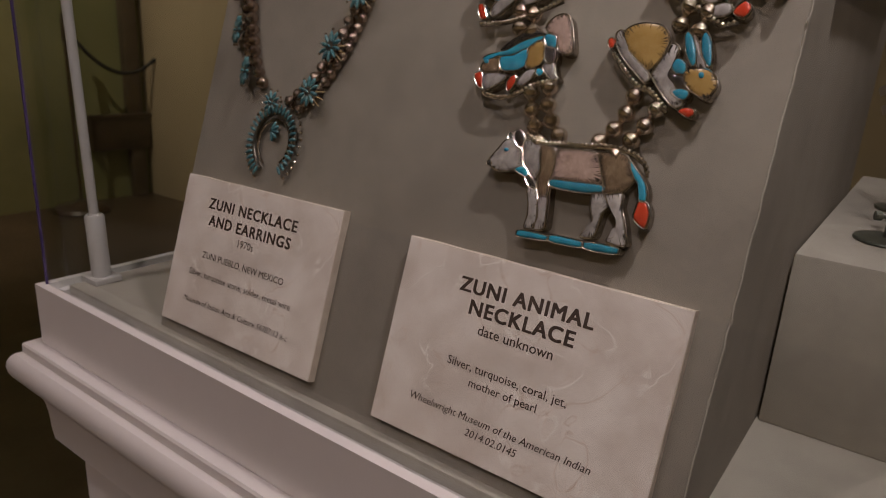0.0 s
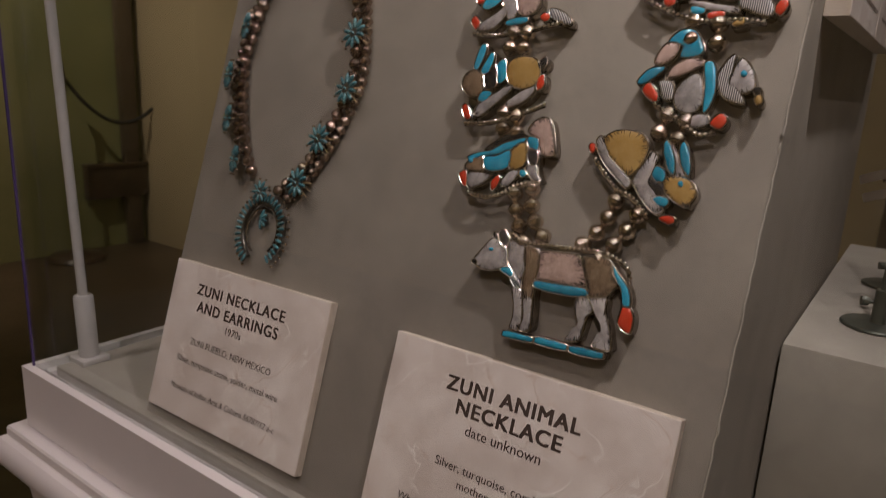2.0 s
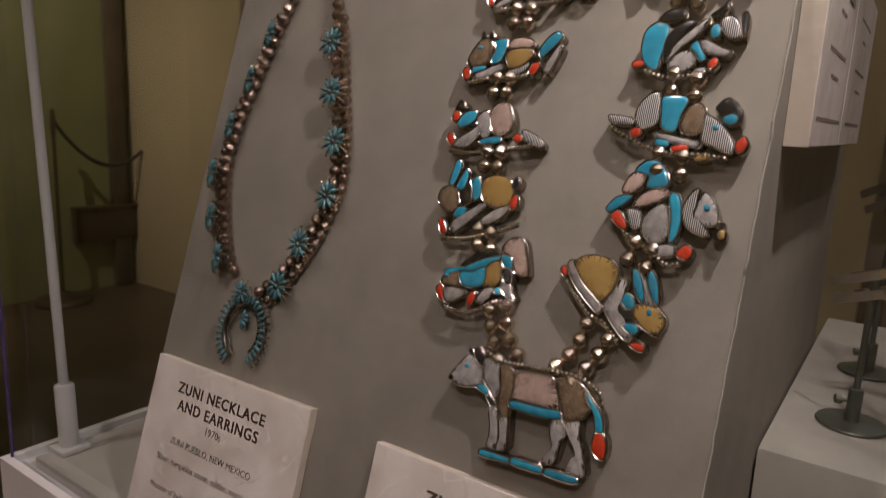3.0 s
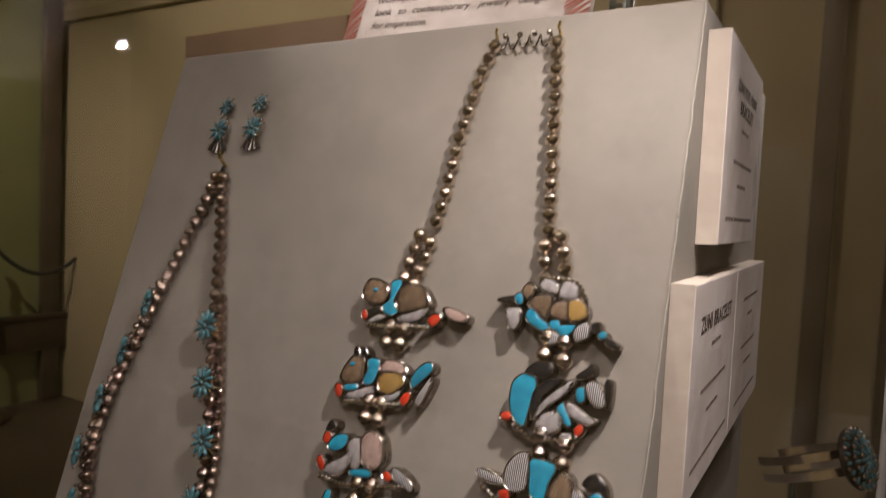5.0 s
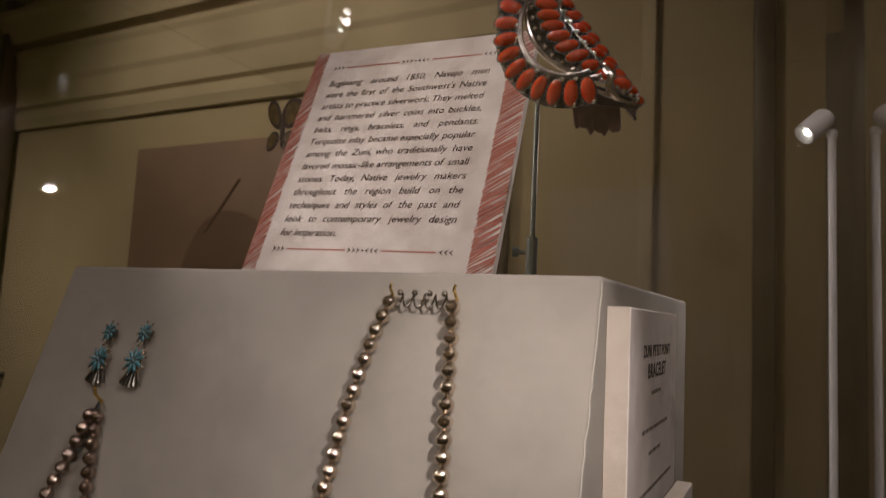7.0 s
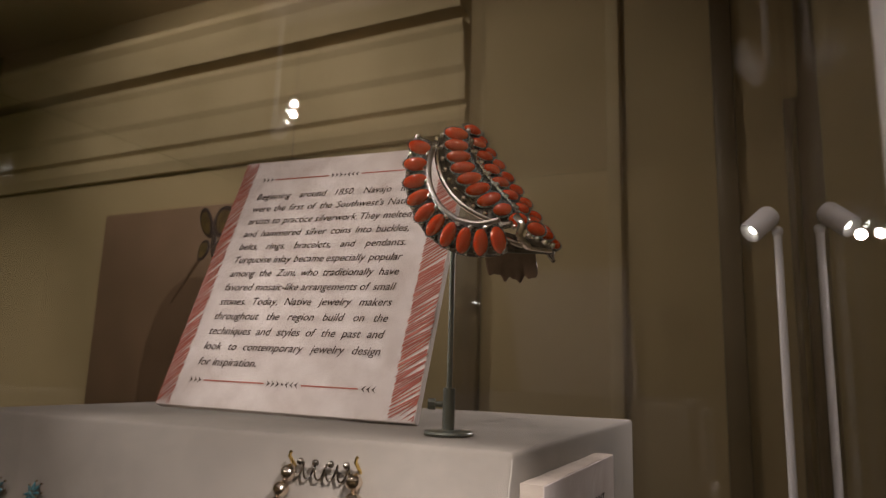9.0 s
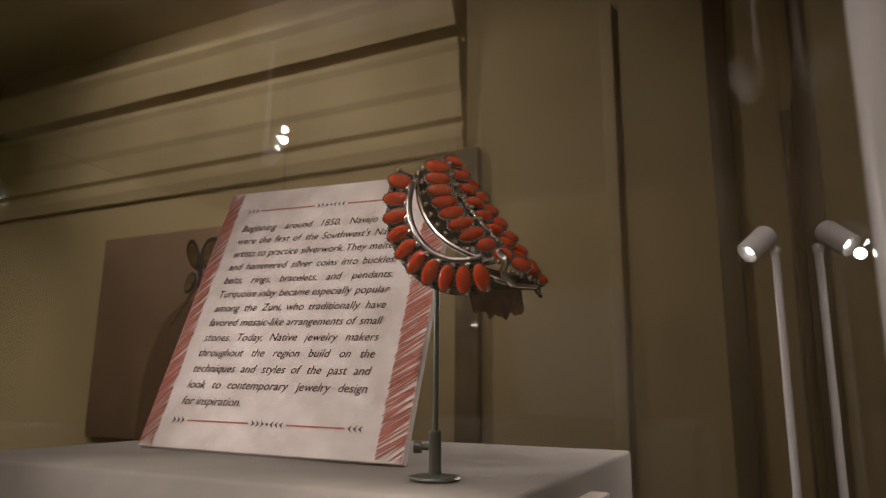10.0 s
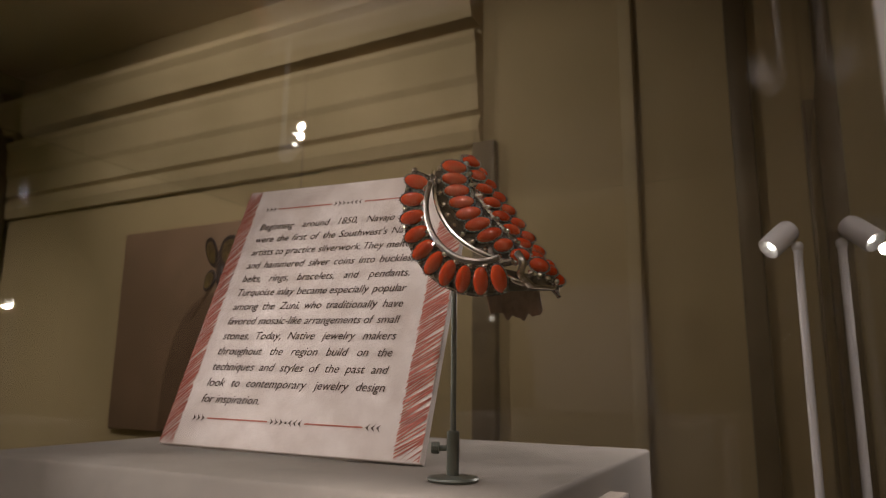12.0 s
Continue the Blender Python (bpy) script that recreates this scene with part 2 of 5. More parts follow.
MAT_ROPE = surface("black rope", (0.012, 0.012, 0.013), (0.03, 0.03, 0.03), rough=0.8, scale=60, fine=300, bump=0.4)
MAT_BRASS = surface("aged brass", (0.30, 0.20, 0.06), (0.50, 0.36, 0.14), rough=0.35, metal=1, scale=20, fine=200, bump=0.05)
MAT_POSTER = surface("faded rose print", (0.18, 0.118, 0.085), (0.31, 0.20, 0.15), rough=0.7, scale=2.2, fine=80, bump=0)
MAT_POSTER2 = surface("brown print area", (0.12, 0.07, 0.05), (0.18, 0.11, 0.08), rough=0.7, scale=5, fine=80, bump=0)
MAT_SHADE = surface("dark print area", (0.035, 0.025, 0.02), (0.08, 0.055, 0.045), rough=0.7, scale=5, fine=80, bump=0)
MAT_WING = surface("brown wing enamel", (0.05, 0.032, 0.016), (0.20, 0.14, 0.05), rough=0.35, scale=120, fine=600, bump=0.2, coat=0.3)
MAT_EXIT = glow("green sign glow", (0.12, 0.9, 0.2), 0.7)
MAT_GREY = surface("grey painted pier", (0.24, 0.235, 0.235), (0.31, 0.30, 0.30), rough=0.7, scale=2, fine=50, bump=0.05)

# ---------------------------------------------------------------- building helpers


def thing(name, m, label, category, group="", kind=""):
    ob = new(name)
    ob.empty_display_size = 0.01
    ob.matrix_world = m
    return tagged(ob, label, category, group, kind)


def shade(mesh, angle=40.0):
    mesh.shade_smooth() if angle >= 180 else mesh.set_sharp_from_angle(angle=radians(angle))


def mesh_of(bm, mat, smooth=True, angle=35.0):
    mesh = bpy.data.meshes.new("mesh")
    bmesh.ops.recalc_face_normals(bm, faces=bm.faces)
    bm.to_mesh(mesh)
    bm.free()
    mesh.materials.append(mat)
    if smooth:
        mesh.shade_smooth()
        mesh.set_sharp_from_angle(angle=radians(angle))
    return mesh


def attach(name, mesh, parent, m=None, label=""):
    ob = new(name, mesh)
    ob.parent = parent
    if m is not None:
        ob.matrix_local = m
    return tagged(ob, label)


def part(name, bm, mat, parent, label="", m=None, smooth=True, angle=35.0):
    return attach(name, mesh_of(bm, mat, smooth, angle), parent, m, label)


def solid(name, bm, mat, label, category, m=None, kind="", smooth=True, angle=35.0, group=""):
    ob = new(name, mesh_of(bm, mat, smooth, angle))
    if m is not None:
        ob.matrix_world = m
    return tagged(ob, label, category, group, kind)


def box(x0, x1, y0, y1, z0, z1, bevel=0.0, segments=2, bm=None):
    own = bmesh.new()
    bmesh.ops.create_cube(own, size=1.0)
    for v in own.verts:
        v.co = Vector(((x0 + x1) / 2 + v.co.x * (x1 - x0), (y0 + y1) / 2 + v.co.y * (y1 - y0), (z0 + z1) / 2 + v.co.z * (z1 - z0)))
    if bevel:
        bmesh.ops.bevel(own, geom=own.edges[:], offset=bevel, segments=segments, affect="EDGES", profile=0.5)
    return own if bm is None else merge(bm, own)


def merge(bm, other, m=None):
    if m is not None:
        other.transform(m)
    mesh = bpy.data.meshes.new("tmp")
    other.to_mesh(mesh)
    other.free()
    bm.from_mesh(mesh)
    bpy.data.meshes.remove(mesh)
    return bm


def lathe(profile, steps=20, bm=None):
    """Turns (radius, height) pairs round z; closes the ends."""
    own = bmesh.new()
    rings = []
    for r, h in profile:
        rings.append([own.verts.new((r * math.cos(a), r * math.sin(a), h)) for a in (2 * math.pi * k / steps for k in range(steps))])
    for a, b in zip(rings, rings[1:]):
        for k in range(steps):
            own.faces.new((a[k], a[(k + 1) % steps], b[(k + 1) % steps], b[k]))
    own.faces.new(rings[0][::-1])
    own.faces.new(rings[-1])
    return own if bm is None else merge(bm, own)


def prism(outline, height, bevel=0.0, steps=2):
    """Extrudes a flat outline (x, y) along z from 0 to height."""
    bm = bmesh.new()
    low = [bm.verts.new((x, y, 0)) for x, y in outline]
    high = [bm.verts.new((x, y, height)) for x, y in outline]
    bm.faces.new(low[::-1])
    bm.faces.new(high)
    n = len(outline)
    for k in range(n):
        bm.faces.new((low[k], low[(k + 1) % n], high[(k + 1) % n], high[k]))
    if bevel:
        bmesh.ops.bevel(bm, geom=bm.edges[:], offset=bevel, segments=steps, affect="EDGES", profile=0.5)
    return bm


def tube(points, radius, sides=8, bm=None, taper=1.0):
    own = bmesh.new()
    pts = [Vector(p) for p in points]
    rings = []
    for k, p in enumerate(pts):
        way = (pts[min(k + 1, len(pts) - 1)] - pts[max(k - 1, 0)]).normalized()
        side = way.cross(Vector((0, 0, 1)) if abs(way.z) < 0.9 else Vector((1, 0, 0))).normalized()
        up = side.cross(way)
        r = radius * (1 + (taper - 1) * k / max(len(pts) - 1, 1))
        rings.append([own.verts.new(p + r * (math.cos(a) * side + math.sin(a) * up)) for a in (2 * math.pi * j / sides for j in range(sides))])
    for a, b in zip(rings, rings[1:]):
        for j in range(sides):
            own.faces.new((a[j], a[(j + 1) % sides], b[(j + 1) % sides], b[j]))
    own.faces.new(rings[0][::-1])
    own.faces.new(rings[-1])
    return own if bm is None else merge(bm, own)


def ball(r, place=(0, 0, 0), scale=(1, 1, 1), bm=None, u=10, v=7, m=None):
    own = bmesh.new()
    bmesh.ops.create_uvsphere(own, u_segments=u, v_segments=v, radius=r)
    own.transform(Matrix.Translation(place) @ (m or Matrix()) @ Matrix.Diagonal((*scale, 1)))
    return own if bm is None else merge(bm, own)


def curve_through(points, step):
    """Evenly spaced places, step apart, along a smooth line through the points."""
    p = [Vector(q) for q in points]
    p = [2 * p[0] - p[1]] + p + [2 * p[-1] - p[-2]]
    line = []
    for k in range(1, len(p) - 2):
        for j in range(24):
            t = j / 24
            line.append(0.5 * (2 * p[k] + (p[k + 1] - p[k - 1]) * t + (2 * p[k - 1] - 5 * p[k] + 4 * p[k + 1] - p[k + 2]) * t * t + (3 * p[k] - p[k - 1] - 3 * p[k + 1] + p[k + 2]) * t**3))
    line.append(p[-2])
    out, left = [line[0]], step
    for a, b in zip(line, line[1:]):
        d = (b - a).length
        while left <= d:
            a = a + (b - a) * (left / d)
            d = (b - a).length
            out.append(a)
            left = step
        left -= d
    return out


def text_bm(body, size, bold=0.0, shear=0.0, space=1.0):
    """Flat letters from the built-in font, as a bmesh, its left end at x = 0, and its width."""
    data = bpy.data.curves.new("text", "FONT")
    data.body, data.size, data.shear, data.space_character = body, size, shear, space
    data.resolution_u = 3
    ob = bpy.data.objects.new("text", data)
    mesh = ob.to_mesh()
    bm = bmesh.new()
    bm.from_mesh(mesh)
    ob.to_mesh_clear()
    bpy.data.objects.remove(ob)
    bpy.data.curves.remove(data)
    xs = [v.co.x for v in bm.verts] or [0]
    x0 = min(xs)
    for v in bm.verts:
        v.co.x -= x0
    return bm, max(xs) - x0


def letters(body, size, x, y, parent, z, bold=0.0, shear=0.0, width=None, align="c", mat=None, name="text_line", fit=None):
    """A line of writing as a part; width: words are spread to fill it."""
    bm = bmesh.new()
    if fit:
        probe, wide = text_bm(body, size, bold, shear, 1.12 if bold > 0.02 else 1.0)
        probe.free()
        size *= fit / wide
    if width and " " in body:
        words = [text_bm(w, size, bold, shear) for w in body.split(" ")]
        wide = sum(w for _, w in words)
        squeeze = min(1.0, (width - 0.30 * size * (len(words) - 1)) / wide)
        gap = (width - squeeze * wide) / (len(words) - 1)
        at = 0.0
        for word, w in words:
            merge(bm, word, Matrix.Translation((at, 0, 0)) @ Matrix.Diagonal((squeeze, 1, 1, 1)))
            at += squeeze * w + gap
        total = width
    else:
        own, total = text_bm(body, size, bold, shear, 1.12 if bold > 0.02 else 1.0)
        merge(bm, own)
    if bold:
        # heavier strokes: the line printed again, a hair to each side
        d, plain = bold * size, bm
        bm = bmesh.new()
        for k, (dx, dy) in enumerate(((-1, -0.6), (1, -0.6), (-1, 0.6), (1, 0.6))):
            merge(bm, plain.copy(), Matrix.Translation((d * dx, d * dy, 0.00002 * k)))
        plain.free()
        if bold > 0.02:
            bm.transform(Matrix.Diagonal((1, 0.97, 1, 1)))
    shift = {"c": -total / 2, "l": 0.0, "r": -total}[align]
    bm.transform(Matrix.Translation((x + shift, y, z)))
    for f in bm.faces:
        f.normal_update()
    mesh = bpy.data.meshes.new("text")
    bm.to_mesh(mesh)
    bm.free()
    mesh.materials.append(mat or MAT_INK)
    return attach(name, mesh, parent)


def bars(rows, parent, z, height):
    """Plain bars for writing that cannot be read: (x, y, width) each."""
    rnd = random.Random(len(rows))
    for x, y, w in rows:
        at, end = x - w / 2, x + w / 2
        while at < end - 0.003:
            word = min(rnd.uniform(0.005, 0.013), end - at)
            part("text_bar", box(at, at + word, y - height / 2, y + height / 2, z - 0.0002, z), MAT_FAINT, parent, smooth=False)
            at += word + 0.0018


# ---------------------------------------------------------------- the room
ROOM = (-4.3, 2.4, -2.6, 2.6, 3.35)
x0, x1, y0, y1, top = ROOM
solid("floor", box(x0 - 0.2, x1 + 0.2, y0 - 0.2, y1 + 0.2, -0.1, 0.0), MAT_FLOOR, "dark brown wooden gallery floor", "floor", kind="structure")
solid("ceiling", box(x0 - 0.2, x1 + 0.2, y0 - 0.2, y1 + 0.2, top, top + 0.1), MAT_CEIL, "dim plaster gallery ceiling", "ceiling", kind="structure")
solid("wall_north", box(x0, x1, y1, y1 + 0.15, 0, top), MAT_WALL, "warm cream plaster gallery wall", "wall", kind="structure")
solid("wall_south", box(x0, x1, y0 - 0.15, y0, 0, top), MAT_WALL, "warm cream plaster gallery wall", "wall", kind="structure")
solid("wall_west", box(x0 - 0.15, x0, y0 - 0.15, y1 + 0.15, 0, top), MAT_GREEN, "olive green painted gallery wall", "wall", kind="structure")
solid("wall_east", box(x1, x1 + 0.15, y0 - 0.15, y1 + 0.15, 0, top), MAT_WALL, "warm cream plaster gallery wall", "wall", kind="structure")


def cornice(length):
    """Stepped crown moulding, its profile in (out, up), run along x."""
    prof = [(0, 0), (0.03, 0), (0.04, 0.03), (0.05, 0.05), (0.05, 0.09), (0.03, 0.10), (0.03, 0.12), (0.055, 0.135), (0.06, 0.25), (0.075, 0.28), (0.08, 0.42), (0.095, 0.45), (0.095, 0.475), (0.025, 0.48), (0.025, 0.512), (0.12, 0.518), (0.13, 0.55), (0.16, 0.60), (0.17, 0.63), (0.20, 0.66), (0.20, 0.69), (0, 0.69)]
    bm = prism(prof, length)
    bm.transform(Matrix(((0, 0, 1, 0), (-1, 0, 0, 0), (0, 1, 0, 0), (0, 0, 0, 1))))
    return bm


solid("trim_1", cornice(3.3), MAT_CORNICE, "stepped cream plaster cornice with shadowed mouldings", "cornice", m=pose(-4.3, 2.6, 2.40), kind="structure", angle=20)
for k, (px, w) in enumerate(((-0.98, 0.10), (-0.40, 0.05), (-0.02, 0.07), (0.36, 0.30))):
    solid("trim", box(px - w / 2, px + w / 2, 2.55, 2.6, 0.0, 2.9 if k else 2.398, 0.008), MAT_CORNICE if k == 1 else MAT_FRAME, "upright moulding strip on the gallery wall", "moulding", kind="structure")
solid("door_1", box(0.16, 0.95, 2.53, 2.595, 0.0, 2.35, 0.006), MAT_FRAME, "closed dark stained wooden door", "door", kind="structure")


def picture():
    pic = thing("wall_poster", pose(-2.55, 2.6, 1.70), "faded rose print with a dark rounded shape", "poster")
    part("sheet", box(-0.56, 0.56, -0.03, -0.004, -0.52, 0.50, 0.004), MAT_POSTER, pic)
    outline = [(0.50 * math.cos(a) * (1.0 if math.cos(a) > 0 else 0.62), 0.66 * math.sin(a) ** 0.8) for a in (math.pi * k / 14 for k in range(15))]
    bm = prism(outline, 0.003)
    bm.transform(Matrix.Translation((0.12, -0.031, -0.515)) @ pose(0, 0, 0, 90, 0, 0))
    part("dark_shape", bm, MAT_POSTER2, pic)
    part("stick", tube([(-0.02, -0.033, 0.02), (0.20, -0.033, 0.30)], 0.007), MAT_POSTER2, pic)


picture()


def stanchion(x, y):
    post = thing("stanchion", pose(x, y, 0), "slim dark rope barrier post with a domed foot", "stanchion", "rope barrier")
    part("base", lathe([(0.16, 0), (0.165, 0.01), (0.15, 0.03), (0.05, 0.05), (0.03, 0.07)]), MAT_DOOR, post)
    part("pole", lathe([(0.010, 0.05), (0.010, 1.00), (0.015, 1.005), (0.015, 1.12), (0.010, 1.13), (0.013, 1.15), (0.001, 1.165)]), MAT_DOOR, post)


stanchion(-4.12, 2.03)
sag = [(-4.15, 2.04 + 0.0233 * k, 0.82 + 2.2 * (0.0233 * k - 0.36) ** 2) for k in range(25)]
solid("barrier_rope", tube(sag, 0.012), MAT_ROPE, "black rope hanging slack from a post to the wall", "rope")


def wall_box():
    b = thing("wall_cabinet", pose(-4.298, 2.39, 0.33), "low brown wooden cabinet box fixed to the green wall", "cabinet")
    part("body", box(0, 0.07, -0.20, 0.20, 0.0, 0.20, 0.006), MAT_DOOR, b)
    part("top_board", box(0, 0.08, -0.205, 0.205, 0.2005, 0.225, 0.004), MAT_DOOR, b)


wall_box()
for py in (0.55, 2.50):
    solid("trim", box(-4.3, -4.24, py - 0.05, py + 0.05, 0, 3.2, 0.008), MAT_BRASS if py < 1 else MAT_FRAME, "upright yellowish strip on the green wall", "moulding", kind="structure")


def exit_sign():
    s = thing("exit_sign", pose(-4.29, 1.35, 2.42), "small green lit sign box high on the wall", "sign")
    part("housing", box(0, 0.05, -0.17, 0.17, -0.10, 0.10, 0.006), MAT_DOOR, s)
    part("panel", box(0.05, 0.054, -0.155, 0.155, -0.085, 0.085), MAT_EXIT, s, "green lit panel")


exit_sign()


def ceiling_spot(x, y, tx, ty, tz, energy, angle=70, colour=WARM):
    m = look((x, y, 3.2), (tx, ty, tz))
    s = thing("ceiling_spotlight", Matrix.Translation((x, y, 3.35)), "small black ceiling spotlight, switched on", "spotlight", "gallery spotlights")
    part("stem", lathe([(0.012, 0), (0.012, -0.14)], 10), MAT_ROPE, s)
    turn = m.to_3x3().to_4x4()
    can = lathe([(0.02, 0.07), (0.045, 0.05), (0.05, -0.06), (0.044, -0.06), (0.042, -0.045)], 16)
    head = part("head", can, MAT_ROPE, s, m=Matrix.Translation((0, 0, -0.15)) @ turn)
    part("lens", lathe([(0.019, -0.046), (0.019, -0.05)], 16), MAT_BULB, head, "lit lens")
    way = (Vector((tx, ty, tz)) - Vector((x, y, 3.2))).normalized()
    lamp("ceiling_light", "SPOT", Vector((x, y, 3.2)) + 0.07 * way, (tx, ty, tz), energy, colour, 0.014, angle, 0.8)


ceiling_spot(-2.4, 0.9, -2.3, 2.6, 2.2, 57, 100)
ceiling_spot(-0.9, 1.0, -1.1, 2.6, 1.9, 21, 100)
ceiling_spot(-3.2, 0.6, -4.3, 1.4, 1.6, 98, 90)
# next two: unseen, added to brighten the south wall mirrored in the glass
ceiling_spot(-1.6, -1.3, -1.6, -2.6, 1.5, 80, 110)
ceiling_spot(0.9, -1.0, 1.0, -2.6, 1.5, 65, 110)
ceiling_spot(-0.7, -0.6, -0.15, 0.36, 1.25, 35, 60, SOFT)
ceiling_spot(0.6, -1.6, -0.10, 0.34, 1.22, 56, 44, SOFT)

# ---------------------------------------------------------------- the display case
DECK = 0.98
CX0, CX1, CY0, CY1 = -0.422, 0.118, 0.222, 0.762
GLASS_TOP = 1.615


def ring(x0, x1, y0, y1, inset, z0, z1, bevel=0.0):
    """Four mitred boards round a rectangle."""
    bm = bmesh.new()
    out = [(x0, y0), (x1, y0), (x1, y1), (x0, y1)]
    inn = [(x0 + inset, y0 + inset), (x1 - inset, y0 + inset), (x1 - inset, y1 - inset), (x0 + inset, y1 - inset)]
    lo, li = [bm.verts.new((*p, z0)) for p in out], [bm.verts.new((*p, z0)) for p in inn]
    ho, hi = [bm.verts.new((*p, z1)) for p in out], [bm.verts.new((*p, z1)) for p in inn]
    for k in range(4):
        j = (k + 1) % 4
        for quad in ((lo[k], lo[j], ho[j], ho[k]), (ho[k], ho[j], hi[j], hi[k]), (hi[k], hi[j], li[j], li[k]), (li[k], li[j], lo[j], lo[k])):
            bm.faces.new(quad)
    if bevel:
        bmesh.ops.bevel(bm, geom=[e for e in bm.edges if e.calc_face_angle(0) > 1], offset=bevel, segments=2, affect="EDGES", profile=0.5)
    return bm


def moulding(profile, x0, x1, y0, y1):
    """Runs (out, height) pairs round the rectangle, mitred."""
    bm = bmesh.new()
    loops = []
    for out, h in profile:
        loops.append([bm.verts.new(p) for p in ((x0 - out, y0 - out, h), (x1 + out, y0 - out, h), (x1 + out, y1 + out, h), (x0 - out, y1 + out, h))])
    for a, b in zip(loops, loops[1:] + loops[:1]):
        for k in range(4):
            j = (k + 1) % 4
            bm.faces.new((a[k], a[j], b[j], b[k]))
    return bm


def display_case():
    case = thing("display_case", pose(0, 0, 0), "white painted museum display case with a glass hood", "display case")
    part("plinth", box(CX0 + 0.012, CX1 - 0.012, CY0 + 0.012, CY1 - 0.012, 0.14, 0.938, 0.003), MAT_WHITE, case)
    part("skirting", ring(CX0 - 0.02, CX1 + 0.02, CY0 - 0.02, CY1 + 0.02, 0.03, 0.0, 0.15, 0.004), MAT_WHITE, case)
    part("rim", ring(CX0, CX1, CY0, CY1, 0.0055, 0.9385, DECK + 0.001, 0.0012), MAT_WHITE, case)
    cove = [(0.0, 0.938), (0.0085, 0.938), (0.0095, 0.9365), (0.0095, 0.931)]
    cove += [(0.0105 + 0.0075 * math.sin(a), 0.9195 + 0.011 * math.cos(a)) for a in (math.pi * k / 8 for k in range(9))]
    cove += [(0.0095, 0.906)] + [(0.0095 - 0.0085 * math.sin(a), 0.906 - 0.034 * (1 - math.cos(a))) for a in (math.pi / 2 * k / 8 for k in range(1, 9))]
    cove += [(0.0, 0.862), (-0.013, 0.862), (-0.013, 0.938)]
    part("moulding", moulding(cove, CX0, CX1, CY0, CY1), MAT_WHITE, case, angle=25)
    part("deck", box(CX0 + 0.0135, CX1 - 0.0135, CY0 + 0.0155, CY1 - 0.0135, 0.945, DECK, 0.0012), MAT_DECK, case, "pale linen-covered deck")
    part("gasket", ring(CX0 + 0.0056, CX1 - 0.0056, CY0 + 0.0056, CY1 - 0.0056, 0.0068, 0.945, DECK - 0.004), MAT_WHITE, case)
    g0, t = 0.0062, 0.006
    a0, a1, b0, b1 = CX0 + g0, CX1 - g0, CY0 + g0, CY1 - g0
    panes = ((a0, a1, b0, b0 + t, DECK - 0.004, GLASS_TOP), (a0, a1, b1 - t, b1, DECK - 0.004, GLASS_TOP),
             (a0, a0 + t, b0 + t, b1 - t, DECK - 0.004, GLASS_TOP), (a1 - t, a1, b0 + t, b1 - t, DECK - 0.004, GLASS_TOP),
             (a0, a1, b0, b1, GLASS_TOP + 0.0002, GLASS_TOP + t))
    for sx, sy in ((a0, b0), (a1, b0), (a0, b1), (a1, b1)):
        ex, ey = sx + (-0.0008 if sx == a0 else 0.0008), sy + (-0.0008 if sy == b0 else 0.0008)
        part("glass_seam", box(ex - 0.0007, ex + 0.0007, ey - 0.0007, ey + 0.0007, DECK + 0.001, GLASS_TOP), MAT_SEAM, case, "violet polished glass edge")
    for p in panes:
        pane = part("glass_pane", box(*p), MAT_GLASS, case, "clear glass pane", smooth=False)
        pane.visible_shadow = False


display_case()


def case_lamp(x, y, aim, energy, shift=0.0, cone=128, edge=1.0, lean=(0, 0)):
    """A slim pole lamp standing on the deck, with a tilting head."""
    s = thing("case_lamp", pose(x, y, DECK, lean[0], lean[1]), "slim white pole lamp with a small tilting spotlight head", "lamp", "lamps in the display case")
    part("base", box(shift - 0.0095, shift + 0.0095, -0.0095, 0.0095, 0.0, 0.004, 0.0008), MAT_LAMP, s)
    part("socket", lathe([(0.0062, 0.004), (0.0062, 0.046), (0.0052, 0.0475), (0.004, 0.0475)], 16), MAT_LAMP, s)
    part("pole", lathe([(0.0031, 0.047), (0.0031, 0.562)], 14), MAT_LAMP, s)
    pivot = Vector((x, y, DECK + 0.564))
    part("hinge", ball(0.0045, (0, 0, 0.564), (1, 1, 1)), MAT_LAMP, s)
    turn = look((0, 0, 0), Vector(aim) - pivot)
    side = Vector((aim[0] - x, aim[1] - y, 0)).normalized()
    mid = Vector((0, 0, 0.568)) + 0.017 * side
    body = lathe([(0.004, 0.021), (0.0095, 0.020), (0.0115, 0.016), (0.0115, -0.013), (0.0105, -0.0145), (0.0096, -0.0140), (0.0040, -0.0088)], 22)
    head = part("head", body, MAT_LAMP, s, m=Matrix.Translation(mid) @ turn @ Matrix.Diagonal((0.78, 0.78, 0.78, 1)))
    part("lens", lathe([(0.0038, -0.0085), (0.0038, -0.0098)], 20), MAT_LED, head, "lit lens")
    place = Vector((x, y, DECK)) + mid
    way = (Vector(aim) - place).normalized()
    lamp("case_light", "SPOT", place + 0.02 * way, aim, energy, LED, 0.004, cone, edge)


case_lamp(-0.4005, 0.2565, (-0.06, 0.41, 1.47), 2.4, 0.0, 70, 0.8, (1.2, -0.8))
case_lamp(0.0992, 0.2475, (-0.19, 0.32, 1.07), 4.0, -0.0035, 76, 0.8)
case_lamp(-0.398, 0.700, (-0.08, 0.60, 1.38), 1.7)
case_lamp(0.091, 0.735, (-0.12, 0.57, 1.32), 1.7)

# ---------------------------------------------------------------- risers
SLOPE = math.atan(0.304)


